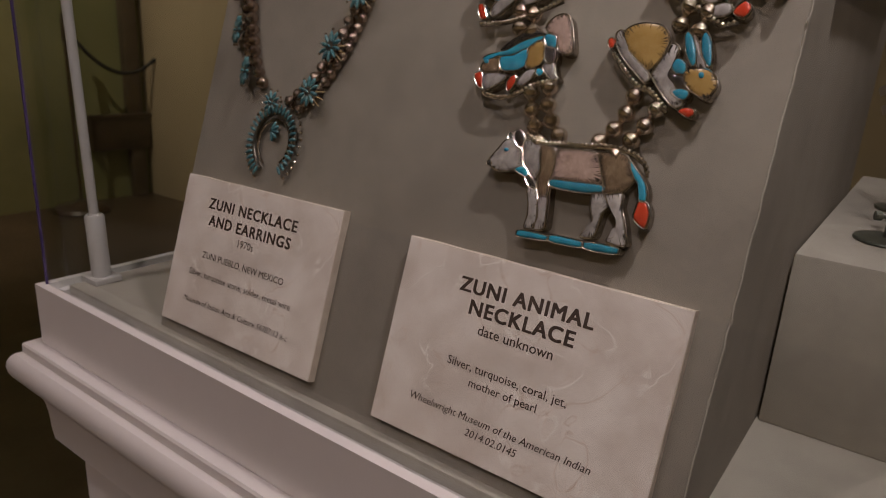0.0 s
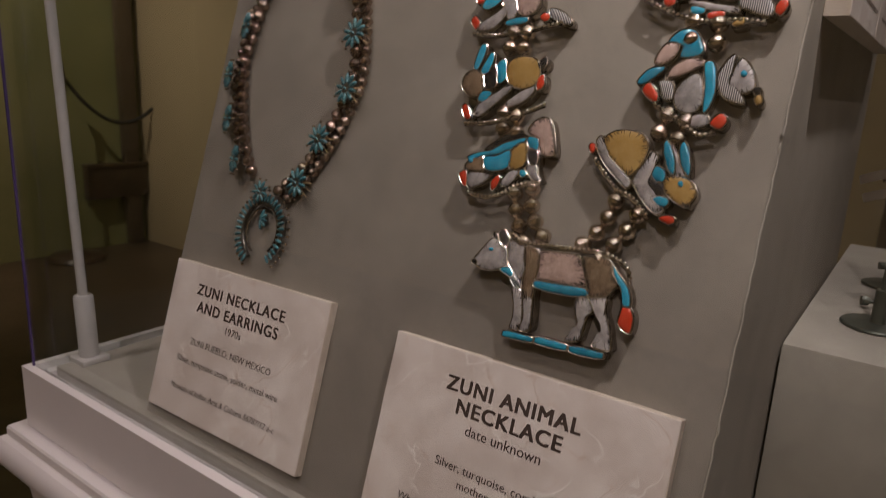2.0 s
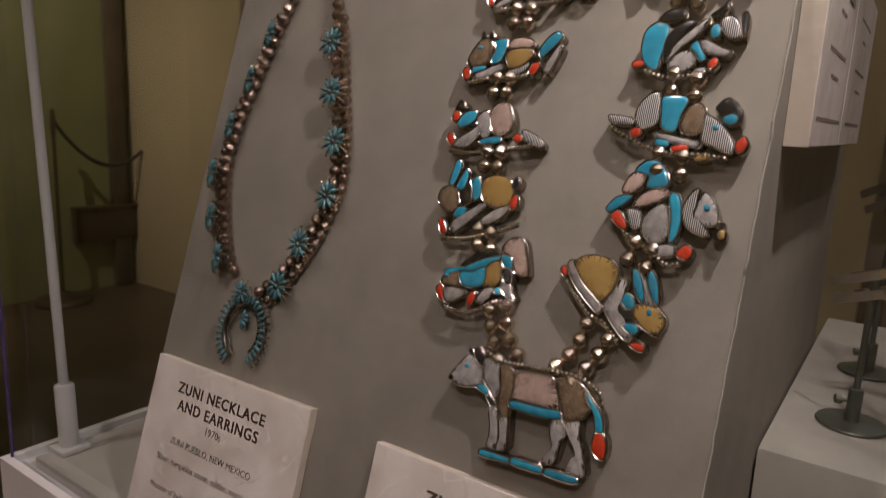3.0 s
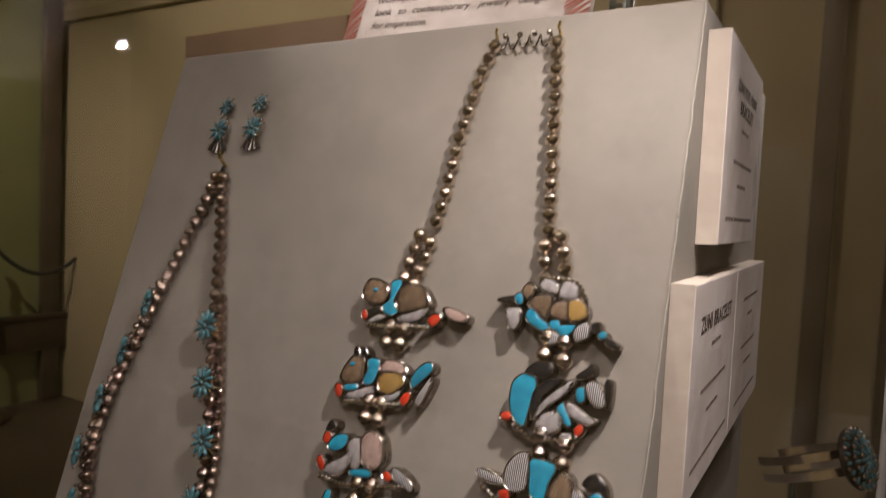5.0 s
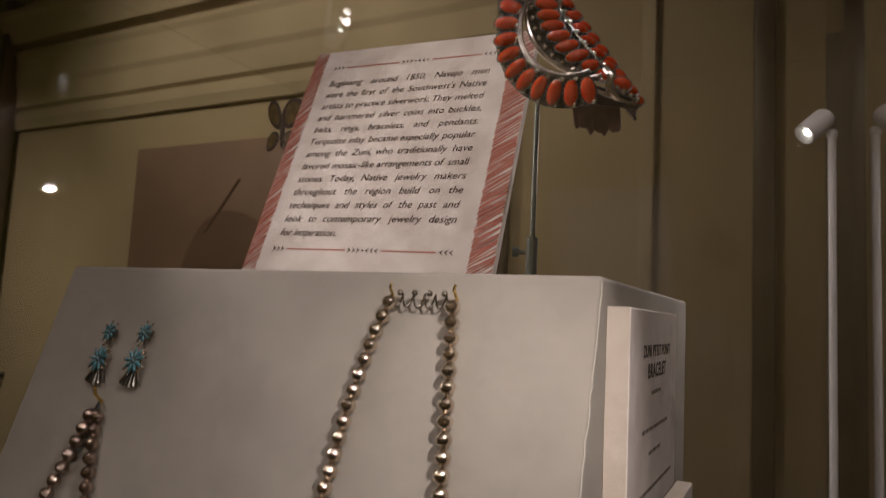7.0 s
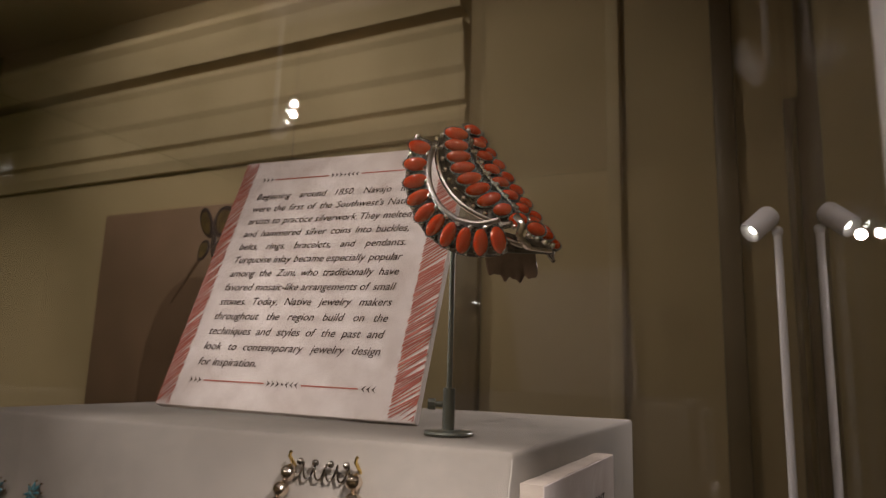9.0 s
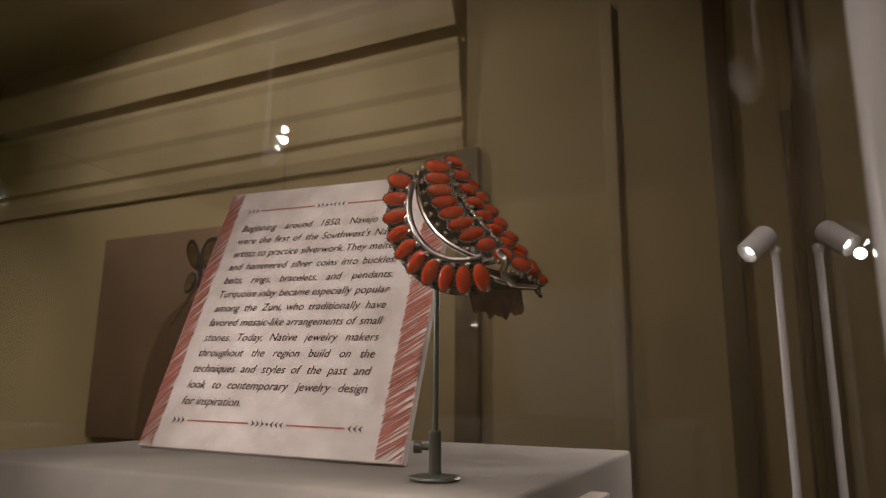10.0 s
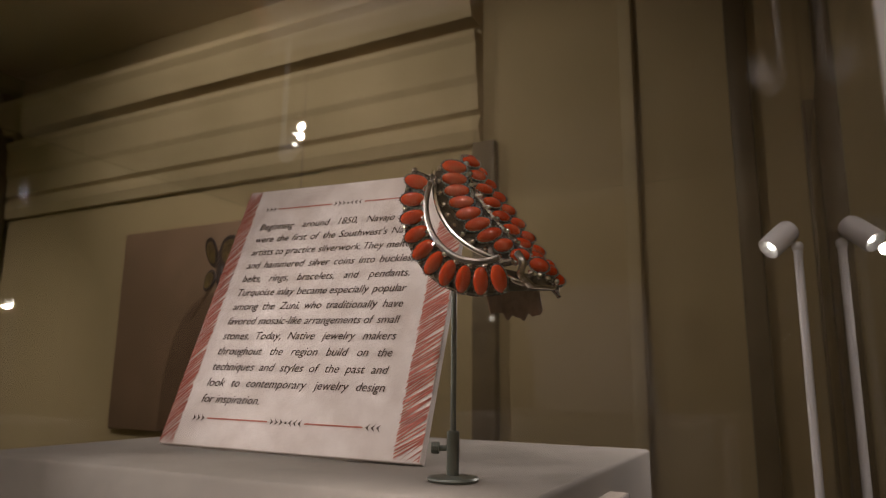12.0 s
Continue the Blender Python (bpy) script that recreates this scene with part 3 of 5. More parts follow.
def risers():
    prof = [(0.2423, DECK), (0.37, 1.40), (0.593, 1.40), (0.593, DECK)]
    bm = prism(prof, 0.309)
    bm.transform(Matrix(((0, 0, 1, -0.309), (1, 0, 0, 0), (0, 1, 0, 0), (0, 0, 0, 1))))
    bmesh.ops.bevel(bm, geom=[e for e in bm.edges if min(v.co.z for v in e.verts) > DECK + 0.001 or abs(e.verts[0].co.z - e.verts[1].co.z) > 0.1], offset=0.0022, segments=3, affect="EDGES", profile=0.5)
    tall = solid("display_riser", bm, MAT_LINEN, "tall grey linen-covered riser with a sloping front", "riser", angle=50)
    rnd = random.Random(8)
    edge = []
    for k in range(90):
        t = k / 89
        edge.append((-0.0003 + rnd.uniform(-0.0003, 0.0003), 0.2440 + 0.1255 * t + rnd.uniform(-0.0003, 0.0003), DECK + 0.003 + 0.4145 * t))
    fray = tube(edge, 0.00035, 5)
    for k in range(14):
        q = edge[rnd.randrange(4, 86)]
        merge(fray, ball(0.0009, q, (0.7, 0.8, rnd.uniform(1.2, 3.0)), u=6, v=5))
    part("frayed_edge", fray, MAT_DECK, tall, "pale frayed cloth edge")
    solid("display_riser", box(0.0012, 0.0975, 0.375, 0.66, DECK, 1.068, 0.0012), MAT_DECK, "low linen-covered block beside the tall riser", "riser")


risers()
# On the sloping front: x as in the room, y up the slope from its top edge, z outwards.
PANEL = Matrix.Translation((0, 0.37, 1.40)) @ pose(0, 0, 0, 90 - math.degrees(SLOPE), 0, 0)

# ---------------------------------------------------------------- label cards


def card(m, w, h, label, thick=0.005):
    c = thing("label_card", m, label, "label card", "label cards")
    bm = prism([(-w / 2, -h / 2), (w / 2, -h / 2), (w / 2, h / 2), (-w / 2, h / 2)], thick - 0.0006)
    bmesh.ops.subdivide_edges(bm, edges=[e for e in bm.edges if e.calc_length() > 0.02], cuts=14, use_grid_fill=True)
    for v in bm.verts:
        if abs(abs(v.co.x) - w / 2) < 1e-5 or abs(abs(v.co.y) - h / 2) < 1e-5:
            n = noise.noise(v.co * 90 + Vector(m.translation) * 50)
            v.co.x += 0.0003 * n
            v.co.y += 0.0003 * noise.noise(v.co * 70)
    bm.transform(Matrix.Translation((0, 0, 0.0002)))
    part("board", bm, MAT_CORE, c, "cream foam board")
    face = box(-w / 2 + 0.0002, w / 2 - 0.0002, -h / 2 + 0.0002, h / 2 - 0.0002, thick - 0.0006, thick, 0.0002, 1)
    part("face", face, MAT_CARD, c, "marbled parchment paper")
    return c


INK_Z = 0.0051
c1 = card(PANEL @ pose(-0.0738, -0.3896, 0), 0.126, 0.0842, "cream marbled card naming the animal necklace")
letters("ZUNI ANIMAL", 0.0086, -0.0015, 0.0252, c1, INK_Z, 0.034, fit=0.0605)
letters("NECKLACE", 0.0086, -0.001, 0.0166, c1, INK_Z, 0.034, fit=0.0475)
letters("date unknown", 0.0066, -0.0013, 0.0093, c1, INK_Z, 0.006, fit=0.0345)
letters("Silver, turquoise, coral, jet,", 0.0060, -0.0018, -0.0062, c1, INK_Z, 0.006, fit=0.0555)
letters("mother of pearl", 0.0060, -0.0013, -0.0124, c1, INK_Z, 0.006, fit=0.0315)
letters("Wheelwright Museum of the American Indian", 0.0056, -0.0015, -0.0265, c1, INK_Z, 0.004, 0.2, fit=0.0850)
letters("2014.02.0145", 0.0056, -0.0015, -0.0322, c1, INK_Z, 0.004, 0.2, fit=0.0245)
c2 = card(PANEL @ pose(-0.2405, -0.3882, 0, 0, 0, 0.6), 0.124, 0.0856, "cream marbled card naming the necklace and earrings")
letters("ZUNI NECKLACE", 0.0098, -0.0025, 0.0262, c2, INK_Z, 0.034, fit=0.0716)
letters("AND EARRINGS", 0.0098, -0.0025, 0.0168, c2, INK_Z, 0.034, fit=0.0665)
letters("1970s", 0.0060, -0.002, 0.0098, c2, INK_Z, 0.005, fit=0.0125)
letters("ZUNI PUEBLO, NEW MEXICO", 0.0056, -0.002, -0.0018, c2, INK_Z, 0.005, fit=0.067)
letters("Silver, turquoise stone, solder, metal wire", 0.0054, -0.002, -0.0128, c2, INK_Z, 0.004, fit=0.084)
letters("Museum of Indian Arts & Culture 56787/12 a-c", 0.0050, -0.001, -0.0282, c2, INK_Z, 0.003, 0.2, fit=0.087)
SIDE_INK = 0.0091
SIDE = Matrix(((0, 0, 1, 0), (1, 0, 0, 0), (0, 1, 0, 0), (0, 0, 0, 1)))
c3 = card(SIDE @ pose(0.4330, 1.3460, 0), 0.114, 0.086, "cream marbled card naming a petit point bracelet", 0.009)
letters("ZUNI PETIT POINT", 0.0085, 0.002, 0.0235, c3, SIDE_INK, 0.034, fit=0.066)
letters("BRACELET", 0.0085, 0.002, 0.0145, c3, SIDE_INK, 0.034, fit=0.044)
bars([(0, 0.008, 0.022), (0, -0.007, 0.06), (0, -0.017, 0.03), (0, -0.032, 0.085)], c3, SIDE_INK, 0.0016)
c4 = card(SIDE @ pose(0.3890, 1.2485, 0), 0.106, 0.082, "cream marbled card naming a bracelet", 0.009)
letters("ZUNI BRACELET", 0.0095, 0, 0.0215, c4, SIDE_INK, 0.034)
bars([(0, 0.0145, 0.022), (0, -0.002, 0.06), (0, -0.012, 0.03), (0, -0.030, 0.085)], c4, SIDE_INK, 0.0016)
c5 = card(SIDE @ pose(0.5040, 1.2485, 0), 0.120, 0.082, "cream marbled card beside another card", 0.009)
bars([(0, 0.024, 0.06), (0, 0.0145, 0.022), (0, -0.002, 0.06), (0, -0.012, 0.03), (0, -0.030, 0.085)], c5, SIDE_INK, 0.0016)


# ---------------------------------------------------------------- the text sign on the riser
SIGN_TEXT = (
    "Beginning around 1850, Navajo men",
    "were the first of the Southwest's Native",
    "artists to practice silverwork. They melted",
    "and hammered silver coins into buckles,",
    "belts, rings, bracelets, and pendants.",
    "Turquoise inlay became especially popular",
    "among the Zuni, who traditionally have",
    "favored mosaic-like arrangements of small",
    "stones. Today, Native jewelry makers",
    "throughout the region build on the",
    "techniques and styles of the past and",
    "look to contemporary jewelry design",
    "for inspiration.",
)


def text_sign():
    w, h = 0.1630, 0.172
    m = Matrix.Translation((-0.1570, 0.4357, 1.4025)) @ pose(0, 0, 0, 0, 0, 3.8) @ pose(0, 0, 0, 69.2, 0, 0) @ pose(0, 0, 0, 0, 0, -0.9)
    s = thing("text_sign", m, "cream text sign with hatched red borders leaning back on the riser", "sign")
    part("board", box(-w / 2, w / 2, 0, h, -0.005, 0, 0.0004, 1), MAT_SIGN, s)
    z = 0.0003
    for side, width in ((-1, 0.0105), (1, 0.0155)):
        bm = bmesh.new()
        a = -w / 2 if side < 0 else w / 2 - width
        rnd = random.Random(5 + side)
        y = -0.012
        while y < h:
            t = rnd.uniform(0.0007, 0.0014)
            rise = 0.010 + rnd.uniform(-0.0015, 0.0015)
            l, r = a + rnd.uniform(0, 0.001), a + width - rnd.uniform(0, 0.001)
            quad = [(l, y), (r, y + rise), (r, y + rise + t), (l, y + t * rnd.uniform(0.7, 1.3))]
            if min(q[1] for q in quad) > 0.0002 and max(q[1] for q in quad) < h - 0.0002:
                bm.faces.new([bm.verts.new((px, py, z)) for px, py in quad])
            elif quad[0][1] < 0.0002 < quad[2][1]:
                f = (0.0003 - quad[0][1]) / rise
                bm.faces.new([bm.verts.new((px, py, z)) for px, py in ((l + f * (r - l), 0.0003), (r, quad[1][1] if quad[1][1] > 0.0003 else 0.0004), (r, quad[2][1]))])
            else:
                f = max((h - 0.0003 - quad[3][1]) / rise, 0.05)
                if quad[0][1] < h - 0.001:
                    bm.faces.new([bm.verts.new((px, py, z)) for px, py in ((l, quad[0][1]), (l + min(f, 1) * (r - l), h - 0.0003), (l, min(quad[3][1], h - 0.0004)))])
            y += t + rnd.uniform(0.0002, 0.0009)
        part("hatched_border", bm, MAT_RED, s, "brick red hatching", smooth=False)
    x0, x1 = -0.0610, 0.0545
    for line, y in zip(SIGN_TEXT, (0.1400 - 0.00963 * k for k in range(13))):
        last = line.startswith("for")
        letters(line, 0.0069, x0 - 0.015 * (y - 0.024), y, s, z, 0.003, 0.22, None if last else x1 - x0 + 0.015 * (y - 0.024), "l")
    for y in (0.1560, 0.0155):
        for a, b in ((x0 - 0.002 + 0.010, -0.012), (0.012, x1 + 0.002 - 0.010)):
            part("rule", box(a, b, y - 0.0004, y + 0.0004, z - 0.0002, z), MAT_RED, s, smooth=False)
        for k, x in enumerate((x0 - 0.001, x0 + 0.002, x0 + 0.005, -0.009, -0.006, -0.003, 0.003, 0.006, 0.009, x1 - 0.005, x1 - 0.002, x1 + 0.001)):
            d = 1 if k < 6 and k > 2 or k < 3 else -1
            bm = bmesh.new()
            bm.faces.new([bm.verts.new((x + d * px, y + py, z)) for px, py in ((-0.0012, -0.002), (0.0012, 0), (-0.0012, 0.002), (-0.0002, 0))])
            part("arrow_mark", bm, MAT_INK, s, smooth=False)
        part("dot_mark", lathe([(0.0007, z - 0.0002), (0.0007, z)], 8), MAT_INK, s, m=Matrix.Translation((0, y, 0)))


text_sign()


def butterfly():
    """A butterfly ornament on a wire behind the sign, wing edge showing."""
    b = thing("butterfly_ornament", Matrix.Translation((-0.2995, 0.515, 1.40)), "dark brown butterfly ornament with golden wings on a wire", "ornament")
    part("wire", tube([(0.012, 0.002, 0.0), (0.012, 0.002, 0.116)], 0.0008, 6), MAT_DULL, b)
    for s in (-1, 1):
        for name, cx, cz, rx, rz, rot in (("forewing", 0.0085, 0.131, 0.0080, 0.0125, 25), ("hindwing", 0.0095, 0.110, 0.0075, 0.0085, -30)):
            bm = bmesh.new()
            outline = [(rx * math.cos(a) * (1 + 0.25 * math.sin(a)), rz * math.sin(a)) for a in (2 * math.pi * k / 22 for k in range(22))]
            merge(bm, prism(outline, 0.0012, 0.0004, 1))
            m = Matrix.Translation((0.012 + s * cx, 0.0, cz)) @ pose(0, 0, 0, 90, 0, 0) @ pose(0, 0, 0, 0, s * 18, -s * rot)
            w = part(name, bm, MAT_SHADE, b, m=m)
            inner = prism([(0.72 * x, 0.72 * y) for x, y in outline], 0.0004)
            part("wing_panel", inner, MAT_WING, w, "golden brown wing panel", m=Matrix.Translation((0, 0, 0.0012)))
    part("body", ball(0.002, (0.012, -0.001, 0.120), (1, 1, 8)), MAT_SHADE, b)


butterfly()

# ---------------------------------------------------------------- jewellery helpers


def outline_of(kind, rx, ry, grow=0.0):
    """Ellipse, rounded bar or drop, as an outline round the origin, in millimetres."""
    n = 18
    rx, ry = rx + grow, ry + grow
    pts = []
    for k in range(n):
        a = 2 * math.pi * k / n
        c, s = math.cos(a), math.sin(a)
        if kind == "r":
            e = 0.45
            c, s = math.copysign(abs(c) ** e, c), math.copysign(abs(s) ** e, s)
        elif kind == "d":
            c *= 0.65 + 0.35 * (1 - s) / 1.3
        pts.append((rx * c, ry * s))
    return pts


def pillow(outline, low, high, dome):
    """A stone or plate: a wall from low to high along the outline, domed above. Millimetres in, metres out."""
    bm = bmesh.new()
    levels = ((1.0, low), (1.0, high - dome * 0.6), (0.93, high - dome * 0.25), (0.72, high), (0.35, high + dome * 0.25))
    rings = [[bm.verts.new((x * f * 0.001, y * f * 0.001, h * 0.001)) for x, y in outline] for f, h in levels]
    for a, b in zip(rings, rings[1:]):
        for k in range(len(outline)):
            j = (k + 1) % len(outline)
            bm.faces.new((a[k], a[j], b[j], b[k]))
    bm.faces.new(rings[-1])
    bm.faces.new(rings[0][::-1])
    return bm


def widened(outline, grow):
    """The outline moved outwards by some millimetres."""
    out, n = [], len(outline)
    for k in range(n):
        (ax, ay), (bx, by) = outline[k - 1], outline[(k + 1) % n]
        dx, dy = bx - ax, by - ay
        d = math.hypot(dx, dy) or 1
        out.append((outline[k][0] + grow * dy / d, outline[k][1] - grow * dx / d))
    return out


def plaque(parent, x, s, turn, stones, label, height=4.0, wire=()):
    """An inlaid animal: a silver back with a bezel round every stone, the stones as pieces of their own."""
    back, made = bmesh.new(), []
    marks, rnd = bmesh.new(), random.Random(len(stones))
    for k, (col, line) in enumerate(stones):
        cx, cy = sum(q[0] for q in line) / len(line), sum(q[1] for q in line) / len(line)
        m = Matrix.Translation((cx * 0.001, cy * 0.001, 0))
        own = [(a - cx, b - cy) for a, b in line]
        lift = 0.7 if col == "t" else 0.1 * ((k * 7) % 4)
        if col != "t":
            merge(back, pillow(widened(own, 0.5), -1.7, height - 0.9, 0.4), m)
            merge(back, pillow(widened(own, 0.26), 0.6, height + 0.15 + lift, 0.2), m)
        size = sum(a[0] * b[1] - b[0] * a[1] for a, b in zip(own, own[1:] + own[:1])) / 2
        if col in "MPBY" and size > 14:
            top = height + 0.35 + lift
            for q in range(len(own)):
                ax, ay = own[q]
                bx, by = own[(q + 1) % len(own)]
                for t in (0.05, 0.35, 0.65):
                    if rnd.random() < (0.8 if col in "PB" else 0.4):
                        px, py = ax + (bx - ax) * t, ay + (by - ay) * t
                        d = math.hypot(px, py) or 1
                        nx, ny, f = -py / d * 0.15, px / d * 0.15, rnd.uniform(0.58, 0.84)
                        quad = ((0.95, 1, top - 0.14), (0.95, -1, top - 0.14), (f, -0.3, top + 0.03), (f, 0.3, top + 0.03))
                        marks.faces.new([marks.verts.new(((cx + px * g + nx * w) * 0.001, (cy + py * g + ny * w) * 0.001, h * 0.001)) for g, w, h in quad])
        made.append((pillow(widened(own, -0.05), height - 0.6, height + 0.35 + lift, 0.55), m, col.upper()))
    rope = bmesh.new()
    for q in curve_through([(a * 0.001, b * 0.001, 0) for a, b in wire], 0.0019) if wire else ():
        merge(rope, ball(0.0009, (q.x, q.y, 0.001 * height), (1.05, 1.05, 0.9), u=8, v=6))
    if wire:
        merge(back, tube([(a * 0.001, (b - 0.9) * 0.001, 0.001 * (height - 0.3)) for a, b in wire], 0.0007, 6))
    body = part("animal_plaque", back, MAT_BEZEL, parent, label, m=Matrix.Translation((x * 0.001, -s * 0.001, 0.0018)) @ pose(0, 0, 0, 0, 0, turn), angle=50)
    for bm, m, col in made:
        part("inlay_stone", bm, STONE[col], body, m=m, angle=60)
    for k, (col, line) in enumerate(stones):
        if col != "t":
            top = height + 0.2 + 0.1 * ((k * 7) % 4)
            edge = [(x * 0.001, y * 0.001, top * 0.001) for x, y in widened(line, 0.22)]
            merge(rope, tube(edge + edge[:1], 0.00022, 4))
    part("bezel_wire", rope, MAT_SILVER, body, "bright scalloped silver wire")
    part("engraved_lines", marks, STONE["J"], body, "fine black engraved hair lines", smooth=False)
    return body


def bead_mesh(r, mat=None):
    """A hollow silver bead of two halves, with its seam and end collars, the hole along z."""
    prof = [(0.30, -1.0), (0.36, -0.97)] + [(math.cos(a), 0.96 * math.sin(a)) for a in (math.radians(d) for d in (-62, -45, -28, -12, -4))]
    prof += [(1.05, -0.03), (1.05, 0.03)] + [(math.cos(a), 0.96 * math.sin(a)) for a in (math.radians(d) for d in (4, 12, 28, 45, 62))] + [(0.36, 0.97), (0.30, 1.0)]
    return mesh_of(lathe([(r * a, r * b) for a, b in prof], 14), mat or MAT_BEAD, angle=60)


def strand(parent, points, r, mesh, h=None, skip=None):
    """Beads strung along a line on the panel, in millimetres."""
    line = curve_through([(x * 0.001, -s * 0.001, 0) for x, s in points], 2.02 * r)
    rnd = random.Random(len(line))
    for k, p in enumerate(line):
        way = (line[min(k + 1, len(line) - 1)] - line[max(k - 1, 0)]).normalized()
        turn = way.to_track_quat("Z", "Y").to_matrix().to_4x4()
        attach("bead", mesh, parent, Matrix.Translation((p.x, p.y, (h or r) + rnd.uniform(0, 0.0003))) @ turn @ pose(0, 0, 0, rnd.uniform(-8, 8), rnd.uniform(-8, 8), rnd.uniform(0, 90)))
    part("string", tube([(p.x, p.y, h or r) for p in line], 0.0006, 6), MAT_ROPE, parent)


# ---------------------------------------------------------------- the animal necklace


def cut(stones, colour, *xy):
    """Adds a stone cut to a free outline, x and y in turn in millimetres, rounded through its corners."""
    p = list(zip(xy[::2], xy[1::2]))
    n, line = len(p), []
    for k in range(n):
        a, b, c, d = p[k - 1], p[k], p[(k + 1) % n], p[(k + 2) % n]
        for t in (0.0, 0.33, 0.67):
            line.append(tuple(0.5 * (2 * b[i] + (c[i] - a[i]) * t + (2 * a[i] - 5 * b[i] + 4 * c[i] - d[i]) * t * t + (3 * b[i] - a[i] - 3 * c[i] + d[i]) * t**3) for i in (0, 1)))
    area = sum(a[0] * b[1] - b[0] * a[1] for a, b in zip(line, line[1:] + line[:1]))
    stones.append((colour, line if area > 0 else line[::-1]))


WOLF = []
cut(WOLF, "M", -35.0, 3.8, -31.8, 9.1, -28.2, 13.9, -22.8, 12.3, -19.2, 7.8, -18.9, 4.3, -23.5, 1.7, -29.6, 0.7, -33.0, 1.6)
cut(WOLF, "J", -33.2, 3.1, -33.6, 2.2, -34.6, 2.0, -35.4, 2.7, -35.1, 3.6, -34.0, 3.8)
cut(WOLF, "J", -25.5, 16.3, -24.4, 18.1, -22.2, 17.1, -20.4, 14.6, -20.8, 11.8, -22.6, 11.6, -24.6, 13.6)
cut(WOLF, "J", -28.0, 14.5, -28.0, 16.6, -26.2, 15.8, -25.6, 14.3)
cut(WOLF, "M", -20.3, 14.2, -15.5, 14.1, -13.0, 12.9, -12.2, 8.1, -10.6, 3.7, -12.6, 0.0, -15.8, 2.5, -19.3, 6.2, -19.8, 10.0)
cut(WOLF, "T", -21.5, 2.6, -18.1, 3.7, -15.7, 2.1, -16.1, 0.4, -19.9, 1.3)
cut(WOLF, "J", -16.5, 0.1, -12.3, -1.1, -10.8, -3.6, -13.4, -3.3)
cut(WOLF, "B", -12.5, 13.0, -6.5, 12.7, -5.0, 6.1, -5.6, 0.7, -5.1, -6.0, -8.6, -7.0, -10.6, -0.9, -10.4, 4.5)
cut(WOLF, "P", -5.8, 12.4, -1.2, 13.6, 5.0, 13.9, 10.6, 13.6, 12.8, 10.3, 15.3, 4.2, 13.8, 2.5, 6.6, 2.0, 0.3, 1.7, -5.0, 1.4, -4.7, 6.2)
cut(WOLF, "T", -5.2, 0.7, 2.0, 1.1, 9.8, 1.7, 16.5, 1.9, 17.2, -0.1, 12.2, -1.5, 4.5, -2.0, -4.5, -1.7)
cut(WOLF, "B", 12.3, 13.5, 17.8, 14.7, 23.1, 14.1, 25.4, 9.5, 27.3, 6.2, 24.8, 1.9, 22.3, 0.3, 17.6, -0.3, 16.2, 3.7, 13.7, 9.0)
cut(WOLF, "T", 23.7, 13.4, 26.1, 11.0, 28.8, 8.6, 31.6, 5.6, 33.1, 2.3, 33.4, -0.7, 31.2, -0.8, 30.7, 2.6, 28.8, 5.8, 25.8, 8.8)
cut(WOLF, "C", 31.3, -1.3, 33.8, -1.3, 35.7, -4.8, 35.6, -10.0, 32.6, -9.3, 30.7, -7.2, 30.9, -3.7)
cut(WOLF, "M", -14.0, -4.3, -10.6, -4.1, -8.5, -9.7, -7.2, -17.0, -8.2, -19.6, -11.6, -19.9, -11.2, -16.3, -12.0, -10.3)
cut(WOLF, "M", -8.5, -7.4, -5.0, -6.3, -3.8, -12.6, -3.3, -17.4, -4.5, -19.2, -7.8, -19.7, -6.8, -15.4, -7.3, -11.7)
cut(WOLF, "M", 13.1, -2.0, 17.2, -1.0, 20.1, -5.0, 18.5, -8.2, 18.1, -12.6, 17.4, -17.1, 15.0, -18.4, 12.2, -18.2, 15.0, -15.4, 15.8, -10.9, 13.9, -6.9)
cut(WOLF, "M", 18.1, -1.0, 24.4, 0.5, 24.8, -4.1, 27.1, -8.6, 29.3, -14.5, 29.8, -18.0, 25.6, -18.5, 22.8, -17.7, 25.9, -15.3, 24.8, -9.8, 21.9, -5.4)
cut(WOLF, "T", -14.2, -22.5, -12.9, -21.3, -1.5, -21.2, -0.8, -22.2, -2.3, -22.9, -13.1, -23.7)
cut(WOLF, "T", 0.0, -21.6, 1.2, -20.4, 12.4, -20.2, 13.7, -21.0, 12.5, -22.4, 1.4, -22.8)
cut(WOLF, "T", 14.5, -21.0, 15.8, -20.0, 26.6, -19.5, 28.2, -20.3, 26.8, -21.8, 16.1, -22.5)
cut(WOLF, "t", -26.5, 9.6, -26.8, 8.9, -28.0, 8.7, -28.7, 9.3, -28.3, 10.0, -27.2, 10.2)
WOLF_WIRE = ((-19.8, 17.4), (-13.2, 14.9), (-3.3, 15.5), (7.6, 16.3), (18.0, 17.0), (24.9, 15.7), (29.9, 13.0), (32.2, 8.5))
RABBIT = []
cut(RABBIT, "Y", -15.8, 13.9, -12.5, 16.8, -7.0, 17.7, -1.8, 16.6, 1.1, 13.3, 1.3, 9.5, -0.2, 4.6, -3.4, 0.6, -6.8, 2.8, -11.2, 6.0, -14.6, 9.3)
cut(RABBIT, "M", -18.8, 12.7, -16.9, 14.6, -16.1, 11.4, -13.2, 7.3, -7.4, 2.4, -3.5, -0.3, -2.0, -2.4, -3.7, -4.0, -7.2, -1.5, -12.7, 3.1, -16.8, 7.8)
